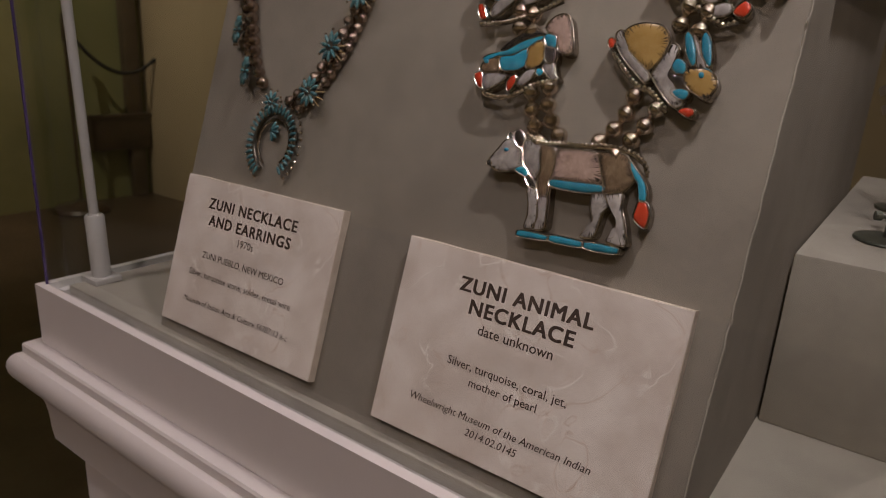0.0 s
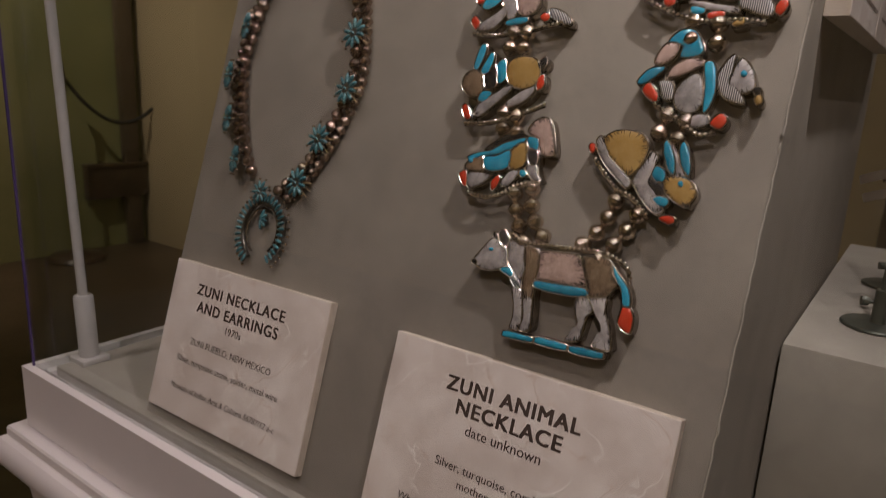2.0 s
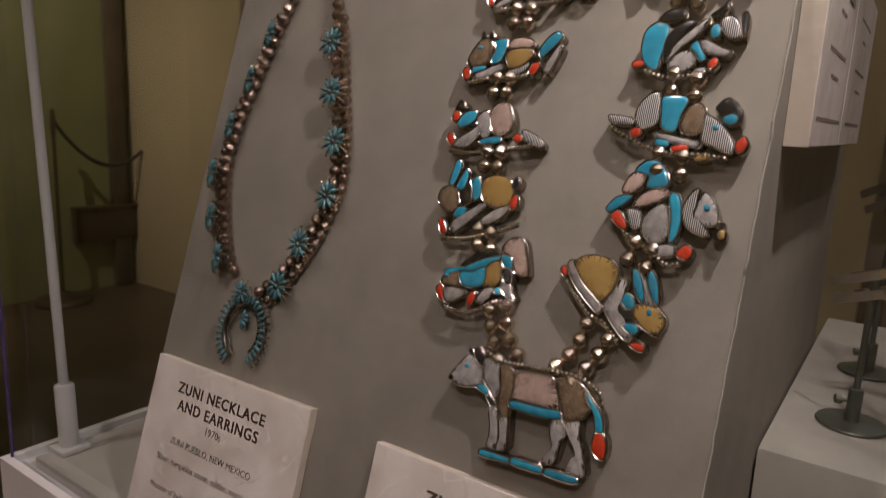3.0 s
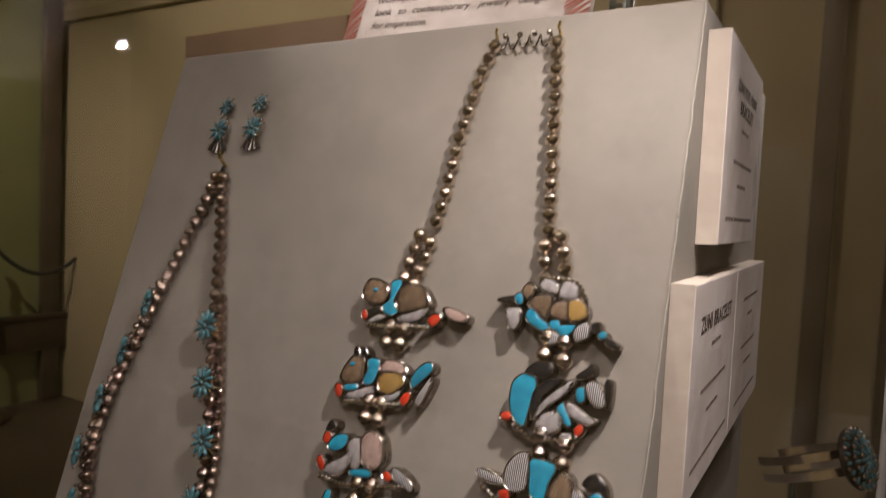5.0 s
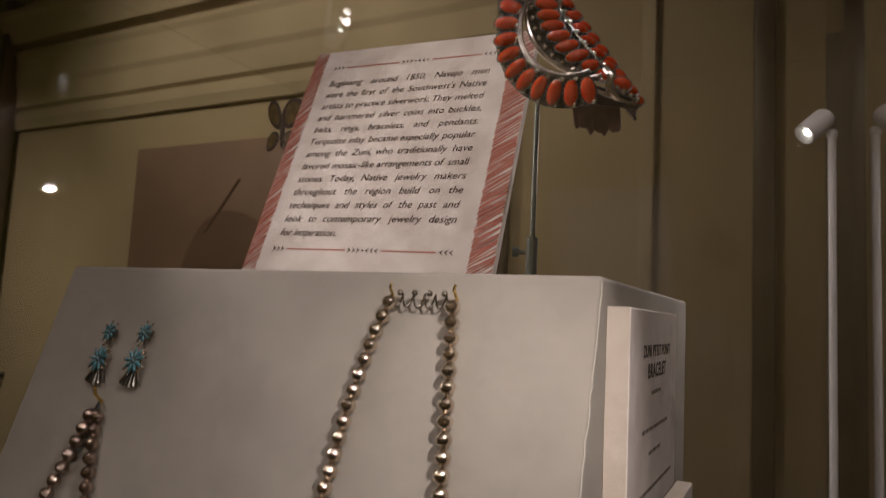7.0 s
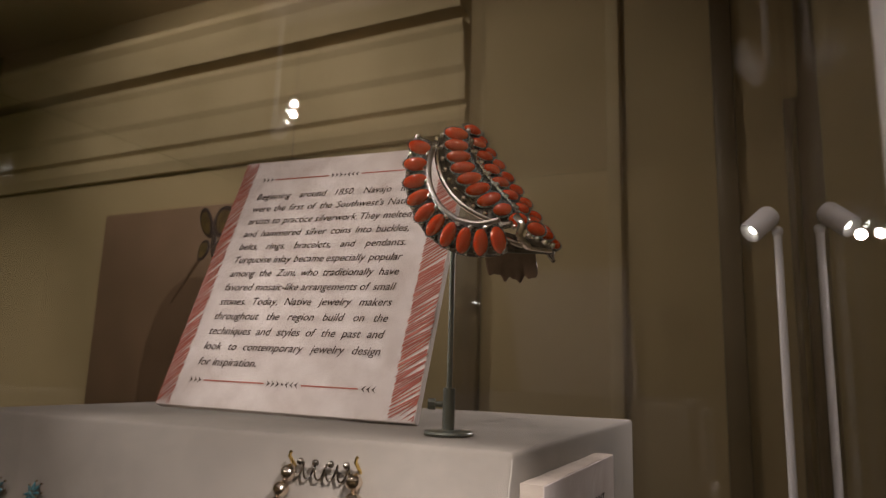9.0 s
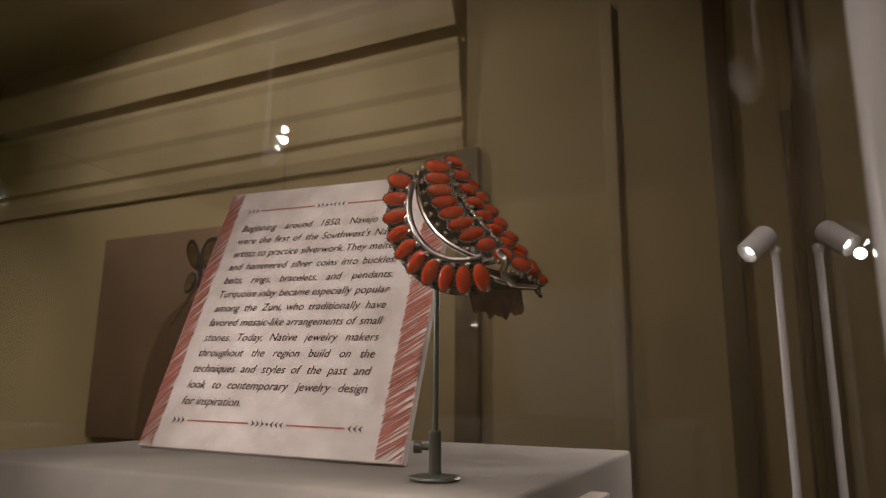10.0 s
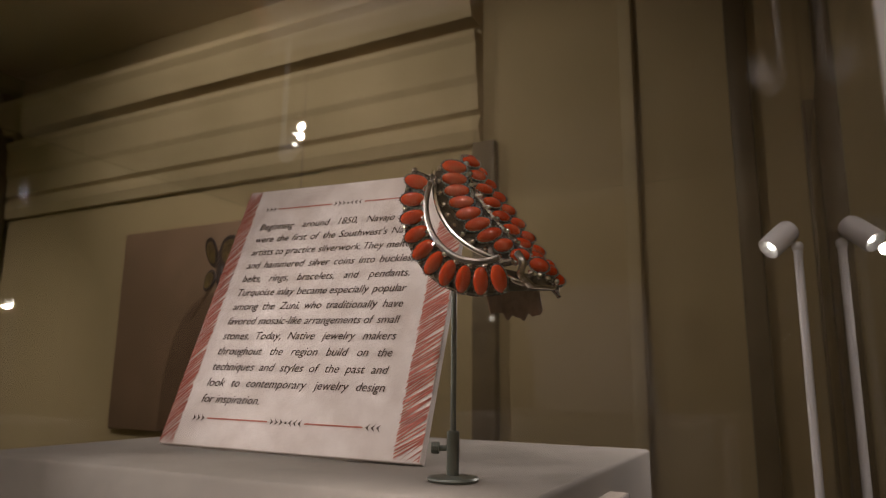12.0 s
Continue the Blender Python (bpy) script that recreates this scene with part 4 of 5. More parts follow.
cut(RABBIT, "M", 2.8, 10.6, 5.3, 9.7, 5.7, 7.0, 3.8, 2.1, 3.8, -2.0, 6.5, -5.8, 11.4, -9.4, 11.3, -11.5, 8.6, -11.7, 3.5, -7.5, -0.4, -3.0, -1.7, -0.5, 0.5, 4.5, 2.3, 8.2)
cut(RABBIT, "T", 4.8, 2.6, 6.4, 5.4, 9.5, 3.6, 9.7, 0.2, 7.1, 0.0)
cut(RABBIT, "J", 3.6, 0.8, 6.5, -0.4, 9.7, -0.5, 10.8, -4.8, 6.1, -5.5, 4.0, -2.6)
cut(RABBIT, "T", 6.6, -6.2, 11.1, -5.4, 13.1, -6.9, 12.0, -9.0, 9.2, -8.6)
cut(RABBIT, "Y", 10.2, 0.9, 13.1, 2.3, 17.8, 2.0, 20.9, -0.6, 21.7, -3.8, 19.4, -7.3, 16.1, -7.0, 12.2, -4.6, 10.4, -2.1)
cut(RABBIT, "J", 20.4, -7.3, 19.9, -7.9, 18.6, -8.0, 17.9, -7.6, 18.4, -7.0, 19.6, -6.9)
cut(RABBIT, "t", 17.0, 0.0, 16.8, -1.1, 15.8, -1.2, 15.0, -0.2, 15.3, 0.9, 16.3, 1.0)
cut(RABBIT, "T", 7.0, 13.9, 8.1, 14.9, 10.6, 11.4, 12.4, 6.8, 12.6, 3.1, 10.1, 5.3, 7.9, 9.9)
cut(RABBIT, "T", 12.9, 12.8, 13.9, 15.2, 16.4, 11.7, 18.0, 5.8, 17.8, 3.2, 14.7, 6.9)
cut(RABBIT, "M", 9.0, 15.3, 12.4, 10.8, 14.3, 6.2, 16.8, 3.1, 13.7, 2.7, 12.4, 8.1)
cut(RABBIT, "C", -18.8, 9.7, -19.0, 8.0, -20.2, 7.9, -21.3, 9.6, -21.1, 11.2, -19.8, 11.3)
cut(RABBIT, "C", 11.0, -13.2, 13.4, -11.9, 16.1, -12.3, 16.5, -13.9, 15.1, -14.8, 13.0, -14.3)
RABBIT_WIRE = ((-17.8, 5.6), (-11.8, -0.4), (-6.2, -5.2), (-0.8, -6.8), (7.0, -13.3))
FOX = []
cut(FOX, "P", 7.5, 14.6, 9.4, 18.8, 13.0, 20.8, 16.5, 19.8, 19.0, 13.6, 20.9, 6.2, 15.3, 6.3, 13.0, 11.8)
cut(FOX, "T", 7.9, 11.6, 10.2, 12.6, 13.0, 11.4, 13.6, 7.3, 10.1, 7.9)
cut(FOX, "J", -11.2, 5.1, -4.9, 10.6, 1.2, 13.9, 6.2, 13.2, 6.0, 12.2, -1.9, 9.3, -8.0, 5.1)
cut(FOX, "T", -19.0, 1.0, -15.7, 2.9, -8.8, 4.7, -1.8, 9.0, 6.1, 11.9, 6.9, 10.4, 0.6, 6.3, -6.5, 3.2, -13.7, 2.3, -17.2, -0.1)
cut(FOX, "B", -19.4, -2.6, -17.3, 0.2, -11.2, 1.9, -9.7, -3.5, -14.6, -4.7, -18.7, -4.2)
cut(FOX, "T", -10.3, 2.0, -4.7, 3.0, 1.2, 6.1, 2.0, -0.3, -2.2, -2.9, -8.5, -3.0)
cut(FOX, "Y", 1.8, 5.9, 5.0, 9.5, 8.2, 8.9, 9.7, 4.8, 8.4, 0.2, 4.5, -1.7, 2.4, -1.0)
cut(FOX, "C", -21.1, -6.8, -19.7, -5.1, -17.9, -5.3, -16.4, -10.9, -18.6, -10.6)
cut(FOX, "M", -17.1, -5.7, -9.9, -4.7, -5.5, -5.6, -8.7, -9.0, -13.5, -11.8, -15.8, -11.2)
cut(FOX, "C", -4.5, -7.8, -2.1, -4.9, -0.7, -6.7, -1.6, -9.9, -3.5, -11.3)
cut(FOX, "M", -0.1, -7.5, 3.1, -2.7, 7.2, -1.8, 6.9, -4.2, 3.7, -8.3, 1.2, -8.9)
cut(FOX, "T", 10.7, -2.6, 10.2, -3.9, 8.7, -4.0, 7.5, -2.8, 8.0, -1.5, 9.6, -1.4)
cut(FOX, "M", 10.7, 1.1, 14.0, 1.3, 16.0, -3.1, 17.6, -4.5, 14.8, -5.1, 10.5, -1.4)
cut(FOX, "J", 9.3, 6.9, 13.4, 6.8, 14.6, 2.1, 11.4, 1.5)
cut(FOX, "t", -15.6, -0.2, -15.9, -1.0, -17.0, -1.1, -17.8, -0.3, -17.5, 0.5, -16.4, 0.6)
FOX_WIRE = ((-15.0, -13.5), (-6.3, -14.3), (1.2, -12.0), (7.8, -7.6), (17.4, -5.2))
HARE = []
cut(HARE, "T", -16.5, 9.0, -15.1, 17.9, -12.5, 18.8, -12.2, 14.1, -14.3, 7.6)
cut(HARE, "T", -12.2, 6.9, -8.8, 15.1, -7.0, 12.8, -8.4, 6.4)
cut(HARE, "B", -20.3, -0.1, -19.4, 5.6, -14.2, 7.3, -10.2, 3.9, -9.8, -2.3, -14.9, -4.4)
cut(HARE, "J", -10.0, 5.5, -5.7, 9.8, -3.0, 1.4, -7.6, -0.6)
cut(HARE, "T", -4.8, 9.8, -1.5, 12.4, 0.9, 4.8, -2.5, 2.2)
cut(HARE, "Y", 0.6, 9.4, 4.8, 13.5, 13.9, 12.6, 16.8, 4.5, 11.5, 0.3, 3.4, 1.9)
cut(HARE, "J", 14.3, 10.6, 17.4, 13.8, 18.5, 10.6, 15.8, 8.6)
cut(HARE, "M", -11.0, -11.9, -9.5, -7.0, -1.8, -1.9, 3.3, 2.2, 4.8, -0.3, -0.7, -6.1, -7.3, -12.3)
cut(HARE, "M", 3.6, -5.7, 12.9, 1.2, 15.7, 0.2, 11.9, -4.9, 5.0, -7.9)
cut(HARE, "C", -17.7, -9.4, -15.8, -8.1, -12.4, -13.6, -15.1, -14.2)
cut(HARE, "C", 15.8, 4.4, 18.3, 6.4, 19.4, 1.8, 16.9, 0.0)
cut(HARE, "T", -10.8, -5.6, -9.1, -1.8, -4.4, -2.2, -6.9, -6.7)
HARE_WIRE = ((-14.6, -16.2), (-2.1, -14.8), (9.2, -11.2), (22.0, -5.4))
CAT = []
cut(CAT, "T", -19.6, 2.7, -16.5, 7.8, -10.7, 8.9, -10.6, 4.9, -15.6, 1.5)
cut(CAT, "C", -22.5, 4.5, -21.7, 8.4, -18.7, 7.3, -19.6, 4.0)
cut(CAT, "J", -22.1, 8.5, -20.2, 13.7, -17.3, 11.1)
cut(CAT, "M", -19.0, -5.6, -11.1, -0.1, -7.3, 3.1, -6.0, -0.5, -11.2, -7.0, -17.4, -8.0)
cut(CAT, "M", -9.5, 6.1, -4.5, 9.0, -1.5, -0.4, -4.1, -3.3, -7.1, -0.5)
cut(CAT, "P", -3.1, 9.0, 1.4, 13.2, 6.3, 10.9, 9.0, 2.9, 5.0, -1.5, -0.1, -0.4)
cut(CAT, "T", -5.2, -3.9, 3.5, -2.1, 4.4, -4.6, -4.3, -5.9)
cut(CAT, "C", -23.5, -4.2, -22.0, -1.4, -18.8, -4.8, -20.0, -7.6)
cut(CAT, "S", 14.4, 1.2, 18.7, 0.4, 24.2, -3.0, 24.2, -5.7, 17.5, -3.5, 14.8, -1.5)
cut(CAT, "C", 10.3, -2.4, 12.4, -0.5, 15.0, -2.4, 13.3, -4.3)
CAT_WIRE = ((-20.8, -9.3), (-8.6, -10.0), (4.9, -7.9), (20.7, -4.6))
ARMADILLO = []
cut(ARMADILLO, "S", -16.7, 3.0, -16.2, 8.5, -12.6, 13.2, -9.0, 13.6, -8.0, 7.1, -8.2, 1.7, -13.1, -0.4)
cut(ARMADILLO, "T", -7.7, 11.8, -3.4, 12.7, 2.2, 11.7, 0.3, 5.8, -0.9, -0.9, -5.9, 0.4, -7.1, 7.1)
cut(ARMADILLO, "B", 0.7, 3.1, 4.1, 9.7, 8.3, 8.4, 9.0, 1.9, 7.6, -2.0, 2.1, -1.5)
cut(ARMADILLO, "S", 9.4, 5.8, 15.1, 2.3, 20.7, -4.3, 19.9, -8.1, 13.1, -5.8, 9.4, -3.9, 9.2, 1.9)
cut(ARMADILLO, "J", 12.5, 8.4, 16.1, 12.2, 20.9, 8.3, 21.5, 2.0, 19.4, 7.1, 14.9, 6.4)
cut(ARMADILLO, "T", 15.3, 4.5, 18.4, 6.4, 20.5, 4.3, 18.4, 2.0)
cut(ARMADILLO, "S", -27.3, 4.3, -18.1, 3.4, -17.3, 0.9, -25.7, 1.5)
cut(ARMADILLO, "C", -17.8, -1.4, -14.4, -0.2, -13.5, -3.1, -16.3, -3.9)
cut(ARMADILLO, "M", -7.5, -1.7, 1.7, -3.5, 9.1, -4.6, 8.9, -6.9, -0.4, -5.5, -7.1, -3.7)
cut(ARMADILLO, "T", -7.0, -4.3, -2.3, -5.1, -2.6, -7.0, -6.5, -6.6)
cut(ARMADILLO, "C", -0.7, -6.8, 4.1, -6.0, 5.1, -7.8, 0.3, -8.8)
cut(ARMADILLO, "C", 21.1, -5.3, 23.3, -1.7, 25.1, -4.2, 23.3, -7.9)
cut(ARMADILLO, "Y", 8.3, -10.0, 11.8, -8.4, 13.1, -10.6, 9.2, -11.5)
cut(ARMADILLO, "t", 14.6, 0.9, 14.3, 0.0, 13.2, 0.0, 12.5, 0.9, 12.9, 1.8, 14.0, 1.8)
ARMADILLO_WIRE = ((-25.3, -0.6), (-13.1, -6.5), (-2.1, -9.5), (7.8, -9.2), (19.7, -10.0))
COYOTE = []
cut(COYOTE, "T", -11.6, 15.6, -8.1, 19.9, -3.0, 20.1, 0.5, 15.6, 1.1, 11.3, -6.0, 9.9, -6.0, 14.3)
cut(COYOTE, "P", -15.1, 8.6, -12.3, 14.7, -7.3, 14.5, -8.5, 9.4, -13.3, 6.7)
cut(COYOTE, "T", -20.1, 0.1, -16.4, 5.2, -10.8, 6.2, -12.6, 3.4, -17.3, -0.4)
cut(COYOTE, "P", -9.7, 3.6, -5.7, 8.4, 0.8, 9.7, 2.0, 6.8, -3.5, 3.7, -8.7, 1.7)
cut(COYOTE, "M", -5.4, -4.0, -3.3, 1.2, 1.5, 4.3, 4.0, -0.5, 4.8, -6.9, 2.0, -10.4, -3.2, -9.0)
cut(COYOTE, "S", -11.4, 0.8, -6.9, 0.3, -5.4, -5.3, -8.7, -5.6, -10.8, -1.8)
cut(COYOTE, "T", 3.1, 7.9, 6.4, 7.9, 8.5, -1.3, 7.7, -7.8, 6.0, -9.3, 5.0, -0.4)
cut(COYOTE, "S", 8.4, 2.5, 10.5, 9.1, 13.0, 11.2, 11.6, 5.3, 12.6, -1.6, 17.7, -3.4, 18.1, -5.7, 11.5, -3.6)
cut(COYOTE, "M", 13.0, 4.2, 15.1, 10.1, 19.4, 6.0, 21.1, -0.1, 17.4, -2.1, 13.3, -0.3)
cut(COYOTE, "t", 18.1, 4.6, 17.7, 3.5, 16.6, 3.4, 15.8, 4.4, 16.2, 5.5, 17.3, 5.6)
cut(COYOTE, "C", -17.4, -2.4, -15.3, 0.1, -11.2, -4.6, -11.8, -6.9, -15.6, -5.0)
cut(COYOTE, "C", 9.2, -13.4, 12.3, -9.6, 14.6, -12.2, 12.8, -15.2)
cut(COYOTE, "M", 1.1, -12.5, 6.7, -10.2, 8.6, -13.5, 4.3, -15.4)
cut(COYOTE, "Y", 24.5, -4.2, 24.2, -5.7, 23.1, -5.8, 22.3, -4.4, 22.6, -2.9, 23.7, -2.7)
cut(COYOTE, "J", 21.3, -0.4, 23.1, -0.2, 23.2, -2.2, 21.8, -2.1)
COYOTE_WIRE = ((-11.6, -7.9), (-2.7, -12.3), (6.0, -17.7), (11.9, -16.3))
BADGER = []
cut(BADGER, "B", -24.0, 1.5, -22.1, 8.1, -17.1, 8.6, -11.9, 6.1, -10.9, 0.3, -15.4, -1.8, -20.6, -1.6)
cut(BADGER, "C", -18.6, -7.2, -18.9, -9.3, -20.5, -9.5, -21.8, -7.6, -21.5, -5.5, -19.9, -5.4)
cut(BADGER, "J", -19.0, -5.6, -15.0, -3.1, -12.2, -4.4, -14.1, -6.7, -17.4, -7.5)
cut(BADGER, "M", -17.9, -9.6, -13.1, -6.7, -8.6, -6.6, -10.7, -8.3, -16.1, -10.7)
cut(BADGER, "T", -9.9, 8.0, -6.3, 9.6, -4.5, 8.1, -6.5, 2.5, -6.8, -2.1, -3.8, -4.2, -6.3, -6.2, -10.4, -5.4, -12.1, -2.7, -9.2, -0.3, -9.3, 3.8)
cut(BADGER, "B", -5.3, 1.8, -3.7, 6.9, 1.7, 8.7, 6.8, 7.1, 10.8, 1.9, 10.4, -0.2, 4.4, -2.5, -1.9, -4.0, -4.9, -1.9)
cut(BADGER, "M", -2.4, -6.1, 3.7, -3.8, 10.6, -1.0, 9.9, -4.2, 4.7, -7.7, -0.9, -8.4)
cut(BADGER, "C", 11.7, -6.0, 14.3, -3.3, 17.0, -3.4, 17.2, -6.1, 14.1, -8.5)
cut(BADGER, "P", 17.9, -1.3, 20.3, 0.2, 28.6, -1.6, 29.9, -3.8, 27.6, -5.2, 21.2, -4.0)
cut(BADGER, "t", -15.7, 4.0, -16.2, 3.1, -17.5, 3.0, -18.5, 3.7, -18.0, 4.7, -16.6, 4.8)
BADGER_WIRE = ((-17.9, -11.3), (-9.9, -11.1), (-2.4, -9.8), (13.3, -9.0))
DEER = []
cut(DEER, "B", -23.2, -3.1, -21.2, 2.9, -17.4, 7.6, -12.6, 6.7, -11.6, 1.2, -12.0, -2.9, -17.0, -4.9, -21.0, -5.2)
cut(DEER, "J", -18.1, 7.7, -17.5, 10.9, -15.2, 7.9)
cut(DEER, "J", -14.0, 7.5, -13.5, 11.2, -11.5, 8.3)
cut(DEER, "T", -10.4, 6.2, -5.7, 7.3, -4.1, 4.8, -5.6, -2.6, -9.6, -4.1, -10.7, -1.9, -9.4, 2.4)
cut(DEER, "P", -3.4, 5.7, 1.5, 7.6, 7.4, 6.6, 10.2, 3.1, 2.6, 3.1, -2.6, 2.6)
cut(DEER, "Y", -3.2, -0.6, -0.9, 2.0, 7.5, 2.5, 9.7, -0.8, 4.8, -5.5, -0.9, -5.7)
cut(DEER, "T", -19.7, -6.2, -13.9, -5.0, -12.9, -6.6, -18.1, -8.3)
cut(DEER, "M", -18.7, -9.8, -12.4, -6.9, -5.1, -4.3, -4.4, -7.1, -10.5, -10.2, -16.7, -11.3)
cut(DEER, "C", -20.4, -8.3, -20.7, -11.0, -22.7, -11.4, -24.4, -9.0, -24.1, -6.3, -22.1, -6.0)
cut(DEER, "T", 12.7, 2.0, 15.6, 7.1, 19.6, 9.6, 21.9, 7.3, 19.6, 3.9, 15.6, -0.6, 13.6, -1.7)
cut(DEER, "M", 16.2, -6.5, 18.5, -1.2, 21.4, 3.6, 22.4, 2.1, 20.8, -3.4, 18.4, -8.4)
cut(DEER, "C", 9.1, -7.8, 10.6, -4.5, 13.3, -4.0, 13.5, -6.6, 11.4, -9.3)
cut(DEER, "S", -1.2, -8.1, 5.0, -6.2, 8.1, -3.8, 7.9, -6.5, 3.8, -9.1)
cut(DEER, "t", -16.5, 3.5, -16.9, 2.6, -18.1, 2.4, -18.9, 3.1, -18.5, 4.0, -17.4, 4.2)
DEER_WIRE = ((-19.9, -12.7), (-10.2, -11.3), (-0.5, -10.7), (8.6, -9.4))
PARROT = []
cut(PARROT, "J", -26.0, 1.6, -19.6, 3.5, -17.5, 2.5, -19.5, 0.6, -23.6, 0.6)
cut(PARROT, "T", -18.8, 3.6, -16.2, 5.1, -15.1, 1.5, -17.1, 0.5)
cut(PARROT, "B", -16.1, 6.0, -13.7, 9.5, -11.2, 7.3, -11.9, 4.1, -14.3, 3.0)
cut(PARROT, "B", -12.9, 1.0, -10.2, 4.5, -4.1, 5.6, -2.9, 3.3, -4.2, -0.9, -4.7, -4.1, -9.0, -1.4)
cut(PARROT, "B", -2.9, 2.1, 2.4, 3.7, 3.5, -3.1, -1.4, -2.9, -3.7, -1.7)
cut(PARROT, "Y", 3.5, 3.6, 7.1, 4.8, 10.2, 2.4, 10.4, -1.5, 5.2, -3.7, 3.8, -0.7)
cut(PARROT, "M", -9.4, 9.5, -7.3, 11.8, -1.9, 9.8, -2.1, 6.2, -7.3, 6.9)
cut(PARROT, "M", -0.4, 10.8, 4.4, 11.2, 6.5, 8.3, 5.4, 5.0, -0.7, 5.1)
cut(PARROT, "T", -13.0, -1.9, -10.3, -0.1, -7.5, -3.8, -3.3, -6.1, -4.2, -8.4, -9.0, -7.0, -12.4, -5.0)
cut(PARROT, "T", -3.0, -4.7, 0.4, -3.6, 1.5, -5.7, 7.0, -4.8, 6.2, -7.4, 3.0, -9.8, 0.3, -7.8, -2.3, -7.0)
cut(PARROT, "M", -21.7, -2.1, -17.1, -0.7, -15.2, -3.8, -16.0, -8.7, -19.0, -9.1, -20.2, -5.2)
cut(PARROT, "S", -3.2, -8.0, 0.3, -8.7, 1.9, -11.1, -1.3, -13.1, -2.9, -11.0)
cut(PARROT, "S", 7.0, -5.8, 11.5, -3.0, 12.6, -8.1, 8.7, -10.2, 6.9, -8.1)
cut(PARROT, "J", 13.1, -4.4, 15.7, -2.7, 16.6, -6.0, 14.3, -6.2)
cut(PARROT, "T", 16.0, -7.0, 18.0, -5.6, 19.4, -7.2, 17.4, -8.7)
cut(PARROT, "J", 19.3, -7.9, 23.5, -9.6, 23.0, -11.1, 19.5, -10.3)
PARROT_WIRE = ((-9.9, 12.3), (-4.8, 12.0), (1.0, 12.1), (6.1, 10.6), (10.3, 4.7))
BIRD = []
cut(BIRD, "T", -18.9, -0.7, -18.2, 4.8, -14.3, 8.0, -9.9, 6.8, -9.5, 0.9, -10.8, -5.4, -11.5, -10.8, -15.0, -9.9, -17.9, -5.9)
cut(BIRD, "J", -14.1, 8.6, -10.7, 12.3, -5.9, 13.0, -3.8, 10.3, -6.6, 7.7, -10.0, 7.6)
cut(BIRD, "J", -8.9, -8.0, -10.0, -2.9, -8.9, 3.2, -4.1, 7.4, 0.6, 7.8, -3.0, 4.4, -6.9, -0.9, -8.0, -6.3)
cut(BIRD, "M", -7.9, -7.8, -6.9, -2.7, -2.4, 2.7, 3.7, 8.3, 5.0, 7.1, 1.5, 2.2, -3.8, -2.7, -7.0, -6.9)
cut(BIRD, "M", -7.2, -9.9, -5.8, -6.1, -1.4, -3.7, 2.5, -5.8, 1.3, -10.4, -3.9, -12.2)
cut(BIRD, "T", 0.0, -2.7, 1.9, -0.2, 4.0, -3.4, 6.2, -7.2, 4.1, -7.7, 2.5, -5.2)
cut(BIRD, "M", 2.8, -0.6, 5.0, 0.4, 11.7, -3.3, 14.8, -4.1, 12.1, -6.1, 5.8, -4.4)
cut(BIRD, "T", 6.1, 5.2, 8.5, 6.3, 9.6, 2.1, 7.2, 1.0)
cut(BIRD, "J", 5.4, 9.9, 9.1, 13.1, 10.7, 15.0, 11.3, 12.0, 8.1, 9.6)
cut(BIRD, "S", 9.3, 7.8, 12.8, 9.1, 16.2, 5.5, 16.8, 1.3, 14.0, 0.8, 10.7, 3.8)
cut(BIRD, "J", 16.5, 9.2, 18.0, 10.1, 18.5, 3.7, 17.9, 0.7)
cut(BIRD, "C", -16.7, -8.4, -17.6, -9.9, -19.9, -10.3, -21.3, -9.2, -20.4, -7.7, -18.1, -7.3)
cut(BIRD, "C", 7.4, -8.5, 9.5, -6.5, 10.8, -8.5, 8.7, -10.9)
cut(BIRD, "M", 3.0, -11.2, 6.4, -10.5, 7.0, -12.3, 4.0, -12.6)
BIRD_WIRE = ((-15.5, -11.5), (-8.5, -13.9), (-0.5, -13.6), (9.9, -11.0))


